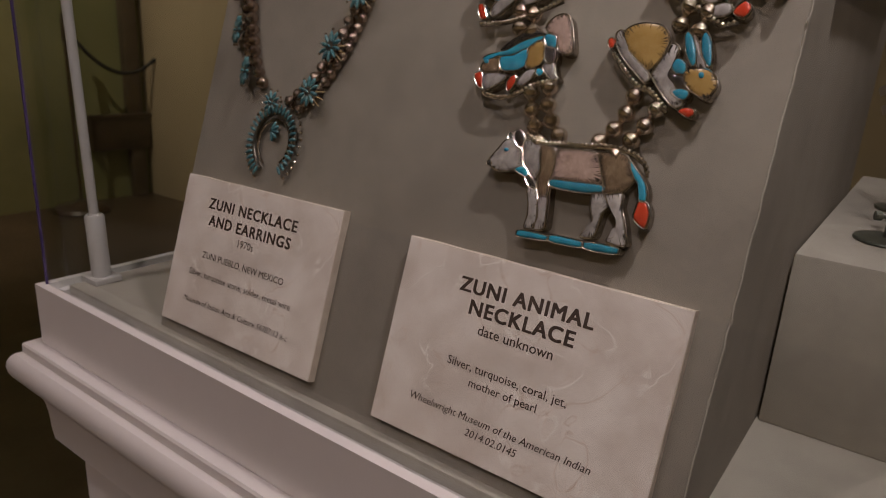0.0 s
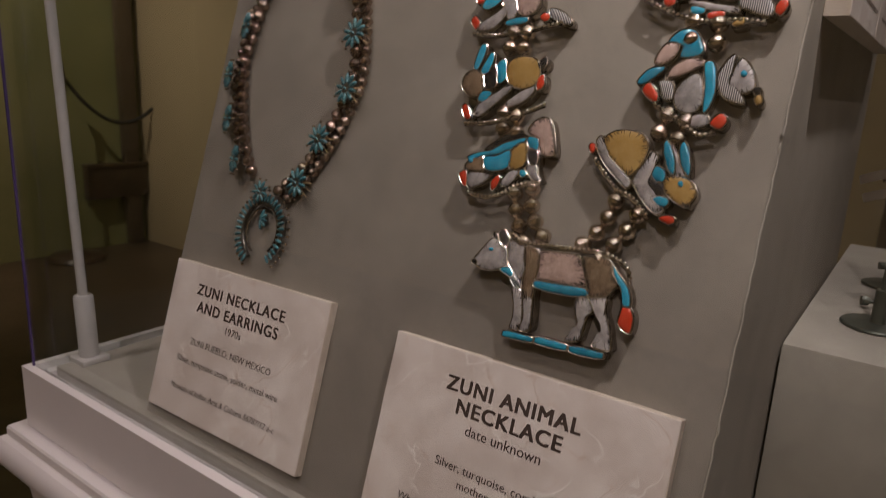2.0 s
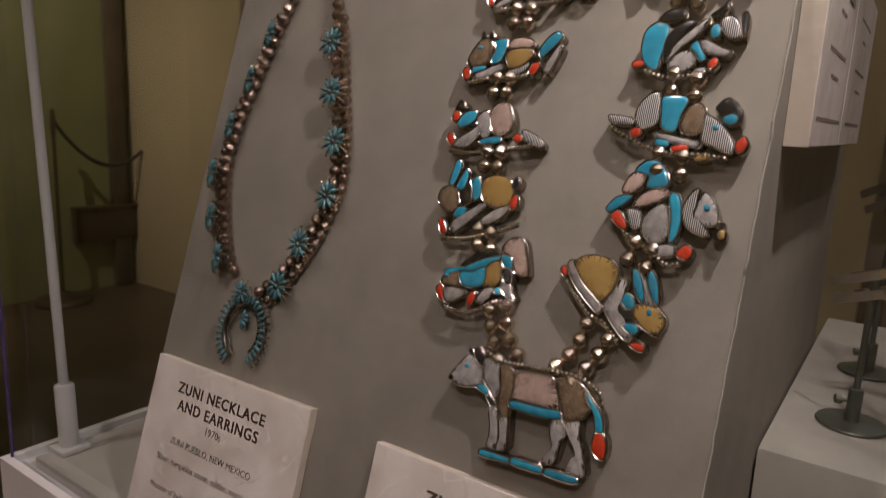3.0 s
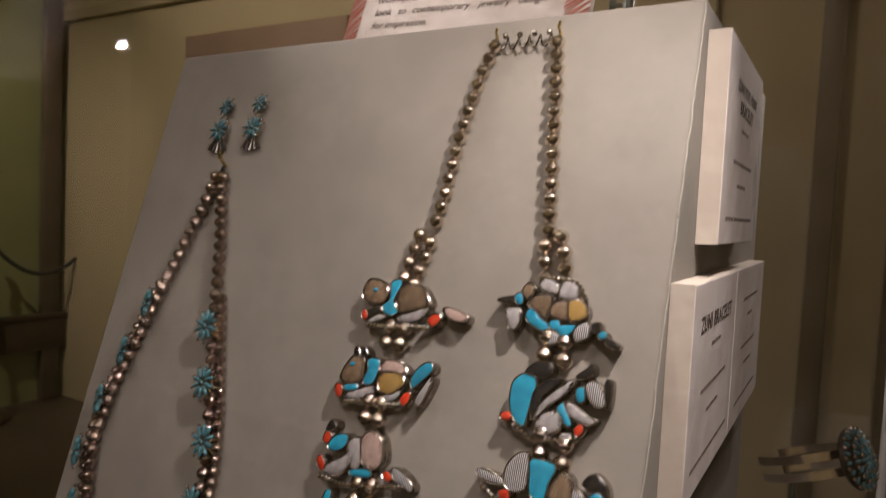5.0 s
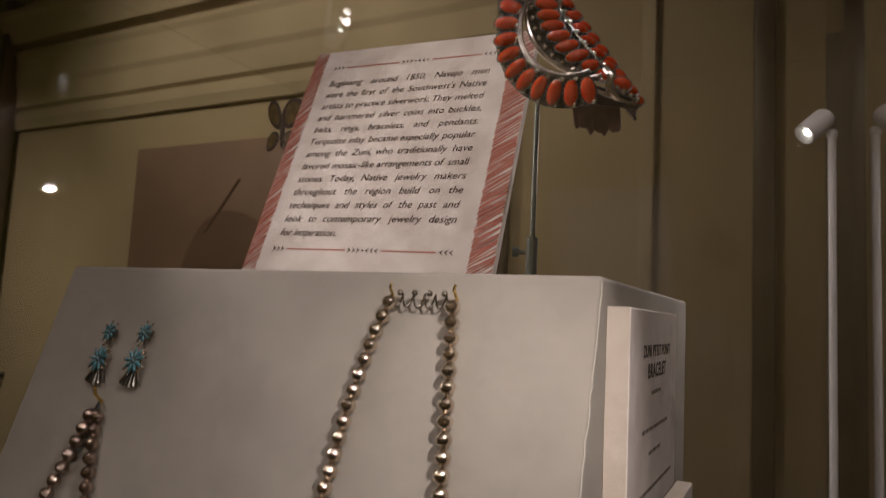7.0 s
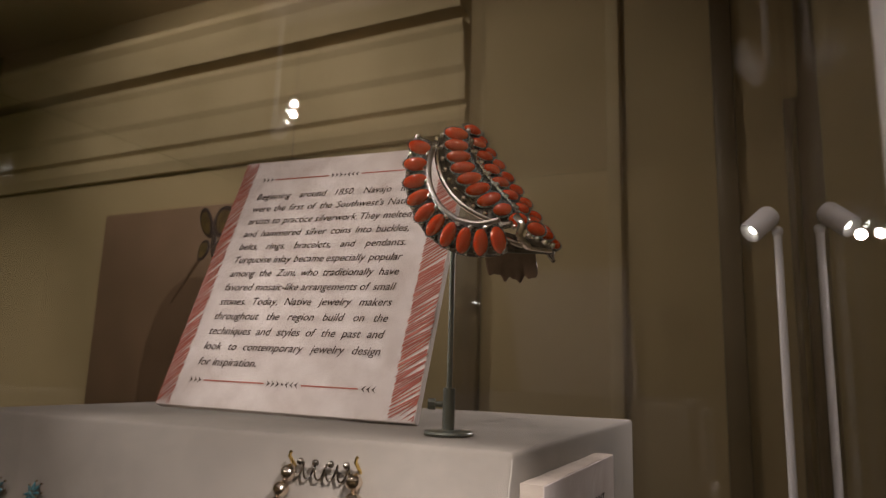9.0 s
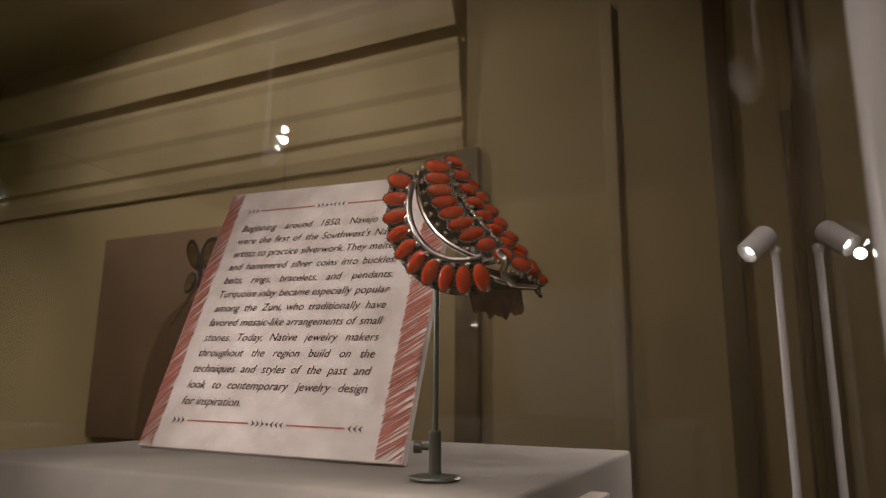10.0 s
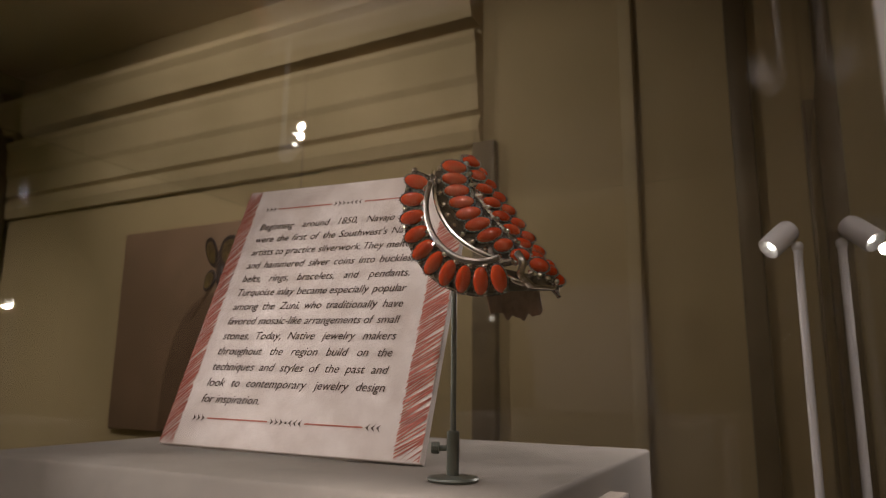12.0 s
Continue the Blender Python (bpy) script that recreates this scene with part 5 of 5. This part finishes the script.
def animal_necklace():
    n = thing("animal_necklace", PANEL, "silver bead necklace with inlaid turquoise, coral and shell animals", "necklace")
    small, large = bead_mesh(0.0032), bead_mesh(0.0035)
    strand(n, ((-88.5, 15), (-92.5, 30), (-95, 45), (-97, 60), (-98, 76), (-99, 90), (-101, 103)), 0.0032, small)
    strand(n, ((-101, 108), (-103, 118), (-105, 129)), 0.0032, small)
    strand(n, ((-107.2, 105), (-109, 116), (-111, 129)), 0.0032, small)
    strand(n, ((-58.5, 16), (-56.3, 31), (-54.5, 46), (-52.5, 63), (-50.5, 78), (-48.8, 92), (-47.5, 101)), 0.0032, small)
    strand(n, ((-48.5, 106), (-47, 113), (-45.5, 120)), 0.0032, small)
    strand(n, ((-42.5, 102), (-39.5, 110), (-38, 118)), 0.0032, small)
    for a in (((-111.5, 146), (-113, 158)), ((-104.5, 146), (-106, 158)), ((-114.5, 178), (-115.5, 192)), ((-108, 178), (-109, 192)), ((-111.5, 211), (-112.5, 225)), ((-105, 211), (-105.5, 225)), ((-108, 246), (-106, 258)), ((-101.5, 247), (-99, 259)),
              ((-41, 141), (-41, 153)), ((-34, 142), (-33, 154)), ((-37, 176), (-37, 190)), ((-28, 178), (-28, 191)), ((-37, 207), (-36, 219)), ((-28, 208), (-27, 220)), ((-39, 242), (-42, 254)), ((-32, 244), (-34, 254))):
        strand(n, a, 0.0035, large)
    strand(n, ((-94.5, 279), (-92, 287), (-88, 294), (-84.5, 300)), 0.0035, large)
    strand(n, ((-87, 276), (-85.5, 284), (-82, 290), (-76.5, 296)), 0.0035, large)
    strand(n, ((-51.5, 276), (-53.2, 283.5), (-56.5, 290), (-61.5, 295.5)), 0.0035, large)
    strand(n, ((-42, 280), (-45.5, 288), (-49.5, 294), (-53, 299)), 0.0035, large)
    for x, s, turn, stones, text, *wire in (
        (-105, 135.5, 0, BADGER, "brown and turquoise inlaid badger", BADGER_WIRE), (-108, 168, 0, DEER, "brown inlaid animal with a raised tail", DEER_WIRE), (-110, 203, 0, CAT, "turquoise and pink inlaid cat", CAT_WIRE),
        (-110.5, 236, 0, HARE, "inlaid hare with turquoise ears", HARE_WIRE), (-101, 268, 0, FOX, "inlaid fox with a pink tail", FOX_WIRE), (-37.5, 131, 0, PARROT, "brown shell inlaid bird", PARROT_WIRE),
        (-32.5, 164, 0, BIRD, "turquoise and black inlaid bird", BIRD_WIRE), (-31.5, 198, 0, ARMADILLO, "striped shell inlaid armadillo", ARMADILLO_WIRE), (-32.5, 231, 0, COYOTE, "turquoise and pearl inlaid coyote", COYOTE_WIRE),
        (-44.5, 267, 0, RABBIT, "ochre inlaid rabbit with turquoise ears", RABBIT_WIRE)):
        plaque(n, x, s, turn, stones, text, 4.0, *wire)
    plaque(n, -70.5, 313, 0, WOLF, "large inlaid wolf pendant standing on a turquoise bar", 4.5, WOLF_WIRE)
    for k, (x, s) in enumerate(((-88.5, 10), (-58.5, 10))):
        part("pin", tube([(x * 0.001, -(s + 2) * 0.001, 0.0), (x * 0.001, -(s - 1) * 0.001, 0.005), ((x + 1) * 0.001, -(s - 2.5) * 0.001, 0.006)], 0.0007, 6), MAT_GOLD, n, "brass pin")
    coil = [((-87 + 27 * k / 60) * 0.001, -(13.5 + 3.0 * math.sin(k * 0.55)) * 0.001, 0.0022 + 0.0012 * math.cos(k * 0.55)) for k in range(61)]
    part("clasp_chain", tube(coil, 0.0004, 6), MAT_BEZEL, n, "silver wire clasp chain")
    for k in range(4):
        part("clasp_bead", ball(0.0014, ((-84 + 7 * k) * 0.001, -0.0105, 0.0035)), MAT_BEZEL, n)


animal_necklace()

# ---------------------------------------------------------------- the squash blossom necklace
PETAL = mesh_of(ball(0.001, (0, 0, 0), (0.72, 2.1, 0.7), u=8, v=6), MAT_PETAL, angle=180)
TINY = mesh_of(ball(0.0009, u=8, v=6), MAT_BEAD, angle=180)


def rosette(parent, m, petals=10, radius=4.9, size=1.5):
    """Turquoise petals round a silver button."""
    base = part("blossom", lathe([(0.0018 * size, 0.0), (0.0032 * size, 0.0012), (0.0034 * size, 0.002), (0.0012 * size, 0.003)], 12), MAT_DULL, parent, m=m)
    for k in range(petals):
        a = 360 * k / petals + 8
        attach("petal", PETAL, base, pose(0, 0, 0, 0, 0, a) @ Matrix.Translation((0, radius * 0.001, 0.0024)) @ Matrix.Diagonal((size, size, size, 1)))
        attach("silver_drop", TINY, base, pose(0, 0, 0, 0, 0, a) @ Matrix.Translation((0, (radius + 2.6 * size) * 0.001, 0.0018)) @ Matrix.Diagonal((0.75, 0.75, 0.75, 1)))
    attach("petal", PETAL, base, pose(0, 0, 0.0033, 0, 0, 60) @ Matrix.Diagonal((0.9, 0.8, 0.9, 1)))
    return base


def prongs(parent, m, spread=(-22, 0, 22)):
    """The flared silver tips of a squash blossom, pointing along x."""
    for a in spread:
        rad = math.radians(a)
        c, s = math.cos(rad), math.sin(rad)
        part("prong", tube([(0.002 * c, 0.002 * s, 0.0022), (0.0065 * c, 0.0065 * s, 0.0026), (0.0105 * c, 0.0105 * s, 0.0024)], 0.00065, 6, taper=0.6), MAT_SILVER, parent, m=m)


def blossom_necklace():
    n = thing("squash_blossom_necklace", PANEL, "silver bead necklace with turquoise petal blossoms and a horseshoe pendant", "necklace")
    bead = bead_mesh(0.0033, MAT_BROWN)
    bead2 = bead_mesh(0.0026, MAT_BROWN)
    left = ((-246, 80), (-248.5, 92), (-256, 118), (-264.5, 145), (-272, 170), (-278, 190), (-282, 208), (-284, 230), (-278, 254), (-267, 278), (-256, 292))
    right = ((-240.5, 80), (-237.5, 92), (-230, 114), (-223.5, 138), (-217, 163), (-209, 188), (-203, 211), (-199, 233), (-203.5, 252), (-210, 268), (-221, 285), (-235, 298))
    strand(n, left, 0.0033, bead)
    strand(n, right, 0.0033, bead)
    strand(n, ((-268.5, 142), (-276, 166), (-283, 190), (-288, 210), (-289.5, 231), (-283.5, 256), (-272.5, 281)), 0.0026, bead2)
    strand(n, ((-218, 145), (-211.5, 165), (-203, 190), (-196.5, 212), (-193, 234), (-197.5, 254), (-204.5, 271), (-215.5, 288), (-229, 302)), 0.0026, bead2)
    part("tie", tube([(-0.2435, -0.073, 0.001), (-0.2440, -0.070, 0.006), (-0.2425, -0.0665, 0.009)], 0.0009, 6), MAT_GOLD, n, "brass pin")
    part("cord", tube([(-0.246, -0.080, 0.002), (-0.2435, -0.0735, 0.003), (-0.2405, -0.080, 0.002)], 0.0007, 6), MAT_ROPE, n)
    for x, s in ((-268, 154), (-276.5, 181), (-284.5, 208.5), (-290.5, 237), (-283, 262), (-269.5, 284)):
        m = Matrix.Translation((x * 0.001, -s * 0.001, 0.0052)) @ pose(0, 0, 0, 0, -24, 6)
        b = rosette(n, m)
        prongs(b, pose(0, 0, 0, 0, 0, 178))
    for x, s in ((-218.5, 160), (-210.5, 187), (-200.5, 213), (-197.5, 241), (-209, 267.5), (-217.5, 291)):
        m = Matrix.Translation((x * 0.001, -s * 0.001, 0.0056)) @ pose(0, 0, 0, 0, -6, 0)
        b = rosette(n, m)
        prongs(b, pose(0, 0, 0, 0, 12, -16 if s > 230 else -6))
    cx, cy = -0.2410, -0.3195
    rosette(n, Matrix.Translation((-0.2440, -0.2990, 0.005)) @ pose(0, 0, 0, 0, 0, 10), 9, 3.8, 1.2)
    gap = radians(33)
    arc = [(-math.pi / 2 + radians(7) + gap + (2 * math.pi - 2 * gap) * k / 40) for k in range(41)]
    for name, r, thick, mat in (("horseshoe_inner", 0.0118, 0.0007, MAT_BEZEL), ("horseshoe_plate", 0.0152, 0.0013, MAT_DULL)):
        part(name, tube([(cx + r * math.cos(a), cy + 1.08 * r * math.sin(a), 0.0024) for a in arc], thick, 8), mat, n)
    for k in range(30):
        a = -math.pi / 2 + radians(7) + gap + (2 * math.pi - 2 * gap) * k / 29
        attach("petal", PETAL, n, Matrix.Translation((cx + 0.0166 * math.cos(a), cy + 1.08 * 0.0166 * math.sin(a), 0.0048)) @ pose(0, 0, 0, 0, 0, math.degrees(a) - 90) @ Matrix.Diagonal((1.3, 1.3, 1.3, 1)))
        attach("silver_drop", TINY, n, Matrix.Translation((cx + 0.0205 * math.cos(a), cy + 1.08 * 0.0205 * math.sin(a), 0.0028)))
    for k in range(5):
        a = 200 + 35 * k
        attach("petal", PETAL, n, Matrix.Translation((cx - 0.003, cy + 0.006, 0.003)) @ pose(0, 0, 0, 0, 0, a) @ Matrix.Translation((0, 0.0030, 0)) @ Matrix.Diagonal((1.4, 1.4, 1.4, 1)))
    part("centre_drop", lathe([(0.001, 0), (0.0034, 0.001), (0.0022, 0.0024)], 12), MAT_DULL, n, m=Matrix.Translation((cx - 0.003, cy + 0.006, 0)))


blossom_necklace()


def earring(x, s):
    e = thing("earring", PANEL @ pose(x * 0.001, -s * 0.001, 0), "silver earring with turquoise petals and dangling tips", "earring", "pair of earrings")
    rosette(e, pose(0, 0, 0.001), 8, 2.7, 1.15)
    part("link", lathe([(0.0009, -0.0065), (0.0009, -0.003)], 8), MAT_SILVER, e, m=pose(0, 0, 0.0025, -90, 0, 0))
    rosette(e, pose(0.0, -0.0145, 0.0015), 9, 3.8, 1.4)
    for k in range(5):
        a = math.radians(-90 + 15 * (k - 2))
        part("dangle", tube([(0.003 * math.cos(a), -0.0145 + 0.003 * math.sin(a), 0.002), (0.013 * math.cos(a), -0.0145 + 0.013 * math.sin(a), 0.002)], 0.0007, 6, taper=1.5), MAT_DULL, e)
    for k in range(4):
        part("silver_drop", ball(0.0012, (0.0042, -0.010 - 0.003 * k, 0.003)), MAT_BEAD, e)


earring(-254.0, 37.5)
earring(-228.0, 36.5)

# ---------------------------------------------------------------- bracelets on stands


def stand(x, y, z, height, label, foot=0.0165, thin=1.0):
    s = thing("bracelet_stand", pose(x, y, z), label, "stand", "bracelet stands")
    part("base", lathe([(foot - 0.0005, 0.0), (foot, 0.0008), (foot - 0.0005, 0.0016), (0.003, 0.0022)], 28), MAT_STEEL, s)
    part("collar", lathe([(0.0034 * thin, 0.002), (0.0034 * thin, 0.019), (0.0026 * thin, 0.0195)], 14), MAT_STEEL, s)
    part("knob", lathe([(0.0012, 0.0), (0.0012, 0.003), (0.0024, 0.003), (0.0024, 0.006)], 10), MAT_STEEL, s, m=pose(-0.003, 0, 0.0125, 0, -90, 20))
    part("rod", lathe([(0.0016 * thin, 0.002), (0.0016 * thin, height)], 12), MAT_STEEL, s)
    return s


stand(-0.0425, 0.408, 1.4003, 0.083, "thin greenish metal rod stand holding the coral bracelet", 0.0105, 0.76)
stand(0.0345, 0.434, 1.0683, 0.0795, "thin greenish metal rod stand with a round foot")
stand(0.036, 0.530, 1.0683, 0.112, "thin greenish metal rod stand behind another one")

ROW1 = (-0.018, 1.508)


def front(r, theta):
    return Vector((ROW1[0] + 0.001 * r * math.cos(theta), 0.3835 + 0.0003 * (r - 27), ROW1[1] + 0.001 * r * math.sin(theta)))


def sheet(place, us, vs, thick):
    """A plate over a grid of places, with thickness along y."""
    bm = bmesh.new()
    a = [[bm.verts.new(place(u, v)) for v in vs] for u in us]
    b = [[bm.verts.new(place(u, v) + Vector((0, thick, 0))) for v in vs] for u in us]
    n, k = len(us), len(vs)
    for i in range(n - 1):
        for j in range(k - 1):
            bm.faces.new((a[i][j], a[i + 1][j], a[i + 1][j + 1], a[i][j + 1]))
            bm.faces.new((b[i][j], b[i][j + 1], b[i + 1][j + 1], b[i + 1][j]))
    for i in range(n - 1):
        bm.faces.new((a[i][0], b[i][0], b[i + 1][0], a[i + 1][0]))
        bm.faces.new((a[i][-1], a[i + 1][-1], b[i + 1][-1], b[i][-1]))
    for j in range(k - 1):
        bm.faces.new((a[0][j], a[0][j + 1], b[0][j + 1], b[0][j]))
        bm.faces.new((a[-1][j], b[-1][j], b[-1][j + 1], a[-1][j + 1]))
    return bm


def coral_stone(parent, place, along, out, length, width):
    """An oval coral cabochon in a serrated silver bezel."""
    z = out.normalized()
    y = (along - along.dot(z) * z).normalized()
    x = y.cross(z)
    m = Matrix((x, y, z)).transposed().to_4x4()
    m.translation = place
    bez = part("bezel", pillow(outline_of("e", width, length, 0.35), -0.6, 1.0, 0.3), MAT_DARK, parent, m=m, angle=50)
    teeth = bmesh.new()
    for k in range(18):
        a = 2 * math.pi * k / 18
        merge(teeth, ball(0.00042, (0.001 * (width + 0.3) * math.cos(a), 0.001 * (length + 0.3) * math.sin(a), 0.001), u=5, v=4))
    part("bezel_teeth", teeth, MAT_DULL, bez)
    part("coral", ball(0.001, (0, 0, 0.0007), (width, length, 2.1), u=14, v=9), MAT_CORAL, bez, "orange red coral", angle=180)


def bend(v, a, b, c):
    """A place along a smooth arc that starts at a, leans towards b and ends at c."""
    return (1 - v) ** 2 * Vector(a) + 2 * v * (1 - v) * Vector(b) + v * v * Vector(c)


def plate(u, v):
    """A place on the main plate of the cuff: u across its columns, v along it from 0 to 1."""
    cols = (bend(v, (-0.0420, 0.389, 1.524), (-0.0440, 0.388, 1.495), (-0.0130, 0.393, 1.485)), bend(v, (-0.0330, 0.389, 1.5265), (-0.0370, 0.388, 1.5015), (0.0000, 0.401, 1.4825)),
            bend(v, (-0.0300, 0.393, 1.5255), (-0.0250, 0.391, 1.5065), (-0.0005, 0.402, 1.4840)), bend(v, (-0.0310, 0.397, 1.5300), (-0.0205, 0.396, 1.5030), (0.0010, 0.404, 1.4800)),
            bend(v, (-0.0365, 0.405, 1.5340), (-0.0150, 0.406, 1.5060), (0.0025, 0.409, 1.4765)), bend(v, (-0.0385, 0.416, 1.5300), (-0.0210, 0.418, 1.5010), (0.0005, 0.417, 1.4730)))
    k = min(int(u), len(cols) - 2)
    return cols[k].lerp(cols[k + 1], u - k)


def coral_cuff():
    c = thing("coral_bracelet", pose(0, 0, 0), "silver cuff bracelet set with rows of orange red coral ovals", "bracelet")
    deg = lambda a, b, n: [radians(a + (b - a) * k / (n - 1)) for k in range(n)]
    run = lambda n: [k / (n - 1) for k in range(n)]
    part("outer_band", sheet(front, [24.5, 27, 30, 33, 36.5], deg(152, 284, 40), 0.0012), MAT_DARK, c)
    part("main_plate", sheet(plate, [0, 0.5, 1, 1.5, 2, 2.5, 3, 3.5, 4, 4.5, 5], run(24), 0.0012), MAT_DARK, c)
    for a in deg(160, 281, 10):
        coral_stone(c, front(31.4, a) + Vector((0, -0.0010, 0)), Vector((math.cos(a), 0.1, math.sin(a))), Vector((0.30 + 0.15 * math.cos(a), -1, 0.15 * math.sin(a) - 0.1)), 5.5, 3.0)
    for k in range(10):
        v = 0.05 + 0.92 * k / 9
        tilt = radians(-14 + 48 * min(v, 0.7) - 150 * max(v - 0.7, 0))
        coral_stone(c, plate(1.0, v) + Vector((0.0006, -0.0012, 0)), Vector((math.cos(tilt), -0.1, math.sin(tilt))), Vector((0.35, -1, 0.05)), 5.2 if k < 7 else 3.9, 2.75)
    for u, n, length, wide in ((2.95, 9, 3.9, 2.5), (3.85, 10, 3.9, 2.7)):
        for k in range(n):
            v = 0.05 + 0.93 * k / (n - 1)
            coral_stone(c, plate(u, v) + Vector((0.0004, -0.0006, 0.0006)), Vector((0.80, 0.50, -0.30 + 0.2 * v)), Vector((0.60, -0.62, 0.45)), length, wide)
    for fn, vals, r, thick, mat in ((front, deg(150, 287, 40), 24.3, 0.0012, MAT_DULL), (front, deg(152, 284, 40), 36.6, 0.0006, MAT_DARK)):
        part("rim_wire", tube([fn(r, a) + Vector((0, -0.0008, 0)) for a in vals], thick, 8), mat, c)
    part("inner_rim", tube([plate(0.0, v) + Vector((0, -0.0008, 0)) for v in run(30)], 0.0011, 8), MAT_SILVER, c, "bright polished silver rim")
    part("edge_wire", tube([plate(4.95, v) for v in run(12)], 0.0009, 8), MAT_BEZEL, c)
    twist = bmesh.new()
    for k, v in enumerate(run(64)):
        for s in (0, math.pi):
            p = plate(2.05 + 0.10 * math.cos(1.3 * k + s), v)
            merge(twist, ball(0.0006, p + Vector((0, -0.0009 + 0.0005 * math.sin(1.3 * k + s), 0)), u=5, v=4))
    part("twisted_wire", twist, MAT_SILVER, c)
    for fn, r, vals in ((plate, 0.25, run(11)), (plate, 1.9, run(10)), (plate, 2.3, run(10)), (plate, 3.42, run(10)), (front, 35.9, deg(153, 282, 11)), (front, 26, deg(164, 272, 9))):
        for a in vals:
            part("silver_ball", ball(0.0013, fn(r, a) + Vector((0.0004, -0.0012, 0)), u=8, v=6), MAT_SILVER, c)
    # ragged sheet coloured like the brown reflection inside the cuff
    ragged = lambda u, v: Vector((-0.021 + 0.0175 * u, 0.391 + 0.012 * u + 0.004 * v, 1.4755 - v * (0.0085 + 0.0030 * math.sin(3.0 * u) + 0.0009 * math.sin(23 * u) + 0.0006 * math.sin(41 * u))))
    part("inner_band", sheet(ragged, run(40), run(6), 0.001), MAT_LINING, c, "rough inside of the cuff, a brown reflection in its colour")
    part("end_strap", sheet(lambda u, v: Vector((-0.012 + 0.0155 * u, 0.388 + 0.019 * u, 1.4815 - 0.003 * u - 0.0085 * v * (1 - 0.55 * u))), run(8), run(4), 0.001), MAT_DARK, c, "blackened silver strap end")
    for line, thick in ((((-0.0060, 0.387, 1.4870), (-0.0035, 0.3865, 1.4830), (-0.0045, 0.387, 1.4785), (-0.0015, 0.390, 1.4745)), 0.0015), (((-0.0125, 0.3865, 1.4790), (-0.0070, 0.3865, 1.4765), (-0.0030, 0.3885, 1.4748)), 0.0010), (((-0.0120, 0.386, 1.4830), (-0.0070, 0.3855, 1.4835)), 0.0014), (((-0.0015, 0.390, 1.4745), (0.0010, 0.396, 1.4748), (0.0032, 0.404, 1.4755)), 0.0009)):
        part("strap_hook", tube(curve_through(line, 0.001), thick, 8), MAT_SILVER, c, "bright bent silver strap")
    for u in run(4):
        part("silver_ball", ball(0.0013, Vector((-0.002 + 0.006 * u, 0.3905 + 0.012 * u, 1.4795 - 0.002 * u)), u=8, v=6), MAT_SILVER, c)


coral_cuff()


def turquoise_cuff(m, label):
    """A silver cuff: an open band of two wires carrying a domed cluster of turquoise petals."""
    c = thing("turquoise_bracelet", m, label, "bracelet", "turquoise bracelets")
    turn = [radians(32 + 296 * k / 40) for k in range(41)]
    for off in (-0.0045, 0.0045):
        band = bmesh.new()
        inner, outer = [], []
        for a in turn:
            for r, row in ((0.0, inner), (0.0011, outer)):
                row.append([band.verts.new(((0.024 + r) * math.cos(a), (0.020 + r) * math.sin(a), off + h)) for h in (-0.0022, 0.0022)])
        for k in range(len(turn) - 1):
            for quad in ((inner[k][0], inner[k + 1][0], inner[k + 1][1], inner[k][1]), (outer[k][0], outer[k][1], outer[k + 1][1], outer[k + 1][0]),
                         (inner[k][1], inner[k + 1][1], outer[k + 1][1], outer[k][1]), (inner[k][0], outer[k][0], outer[k + 1][0], inner[k + 1][0])):
                band.faces.new(quad)
        part("band", band, MAT_SILVER, c)
    face = Matrix.Translation((-0.0255, 0, 0)) @ pose(0, 0, 0, 0, -90, 0)
    plate = part("plate", lathe([(0.0155, -0.001), (0.016, 0.0), (0.012, 0.004), (0.005, 0.006)], 24), MAT_DARK, c, m=face)
    for radius, n, size in ((0.0, 1, 1.6), (4.6, 8, 1.4), (9.0, 13, 1.4), (13.4, 18, 1.4)):
        for k in range(n):
            lift = 0.0072 - 0.0055 * (radius / 15) ** 2
            attach("petal", PETAL, plate, pose(0, 0, 0, 0, 0, 360 * k / n) @ Matrix.Translation((0, radius * 0.001, lift)) @ Matrix.Diagonal((size, size, size, 1)))
            attach("silver_drop", TINY, plate, pose(0, 0, 0, 0, 0, 360 * (k + 0.5) / n) @ Matrix.Translation((0, (radius + 2.0) * 0.001, lift)) @ Matrix.Diagonal((1.4, 1.4, 1.4, 1)))


turquoise_cuff(Matrix.Translation((0.043, 0.507, 1.1830)) @ pose(0, 0, 0, 0, 22, 158), "silver cuff bracelet with a turquoise petal cluster on a rod stand")
turquoise_cuff(Matrix.Translation((0.039, 0.437, 1.1430)) @ pose(0, 0, 0, 0, 20, 158), "silver cuff bracelet with green turquoise petals on a rod stand")
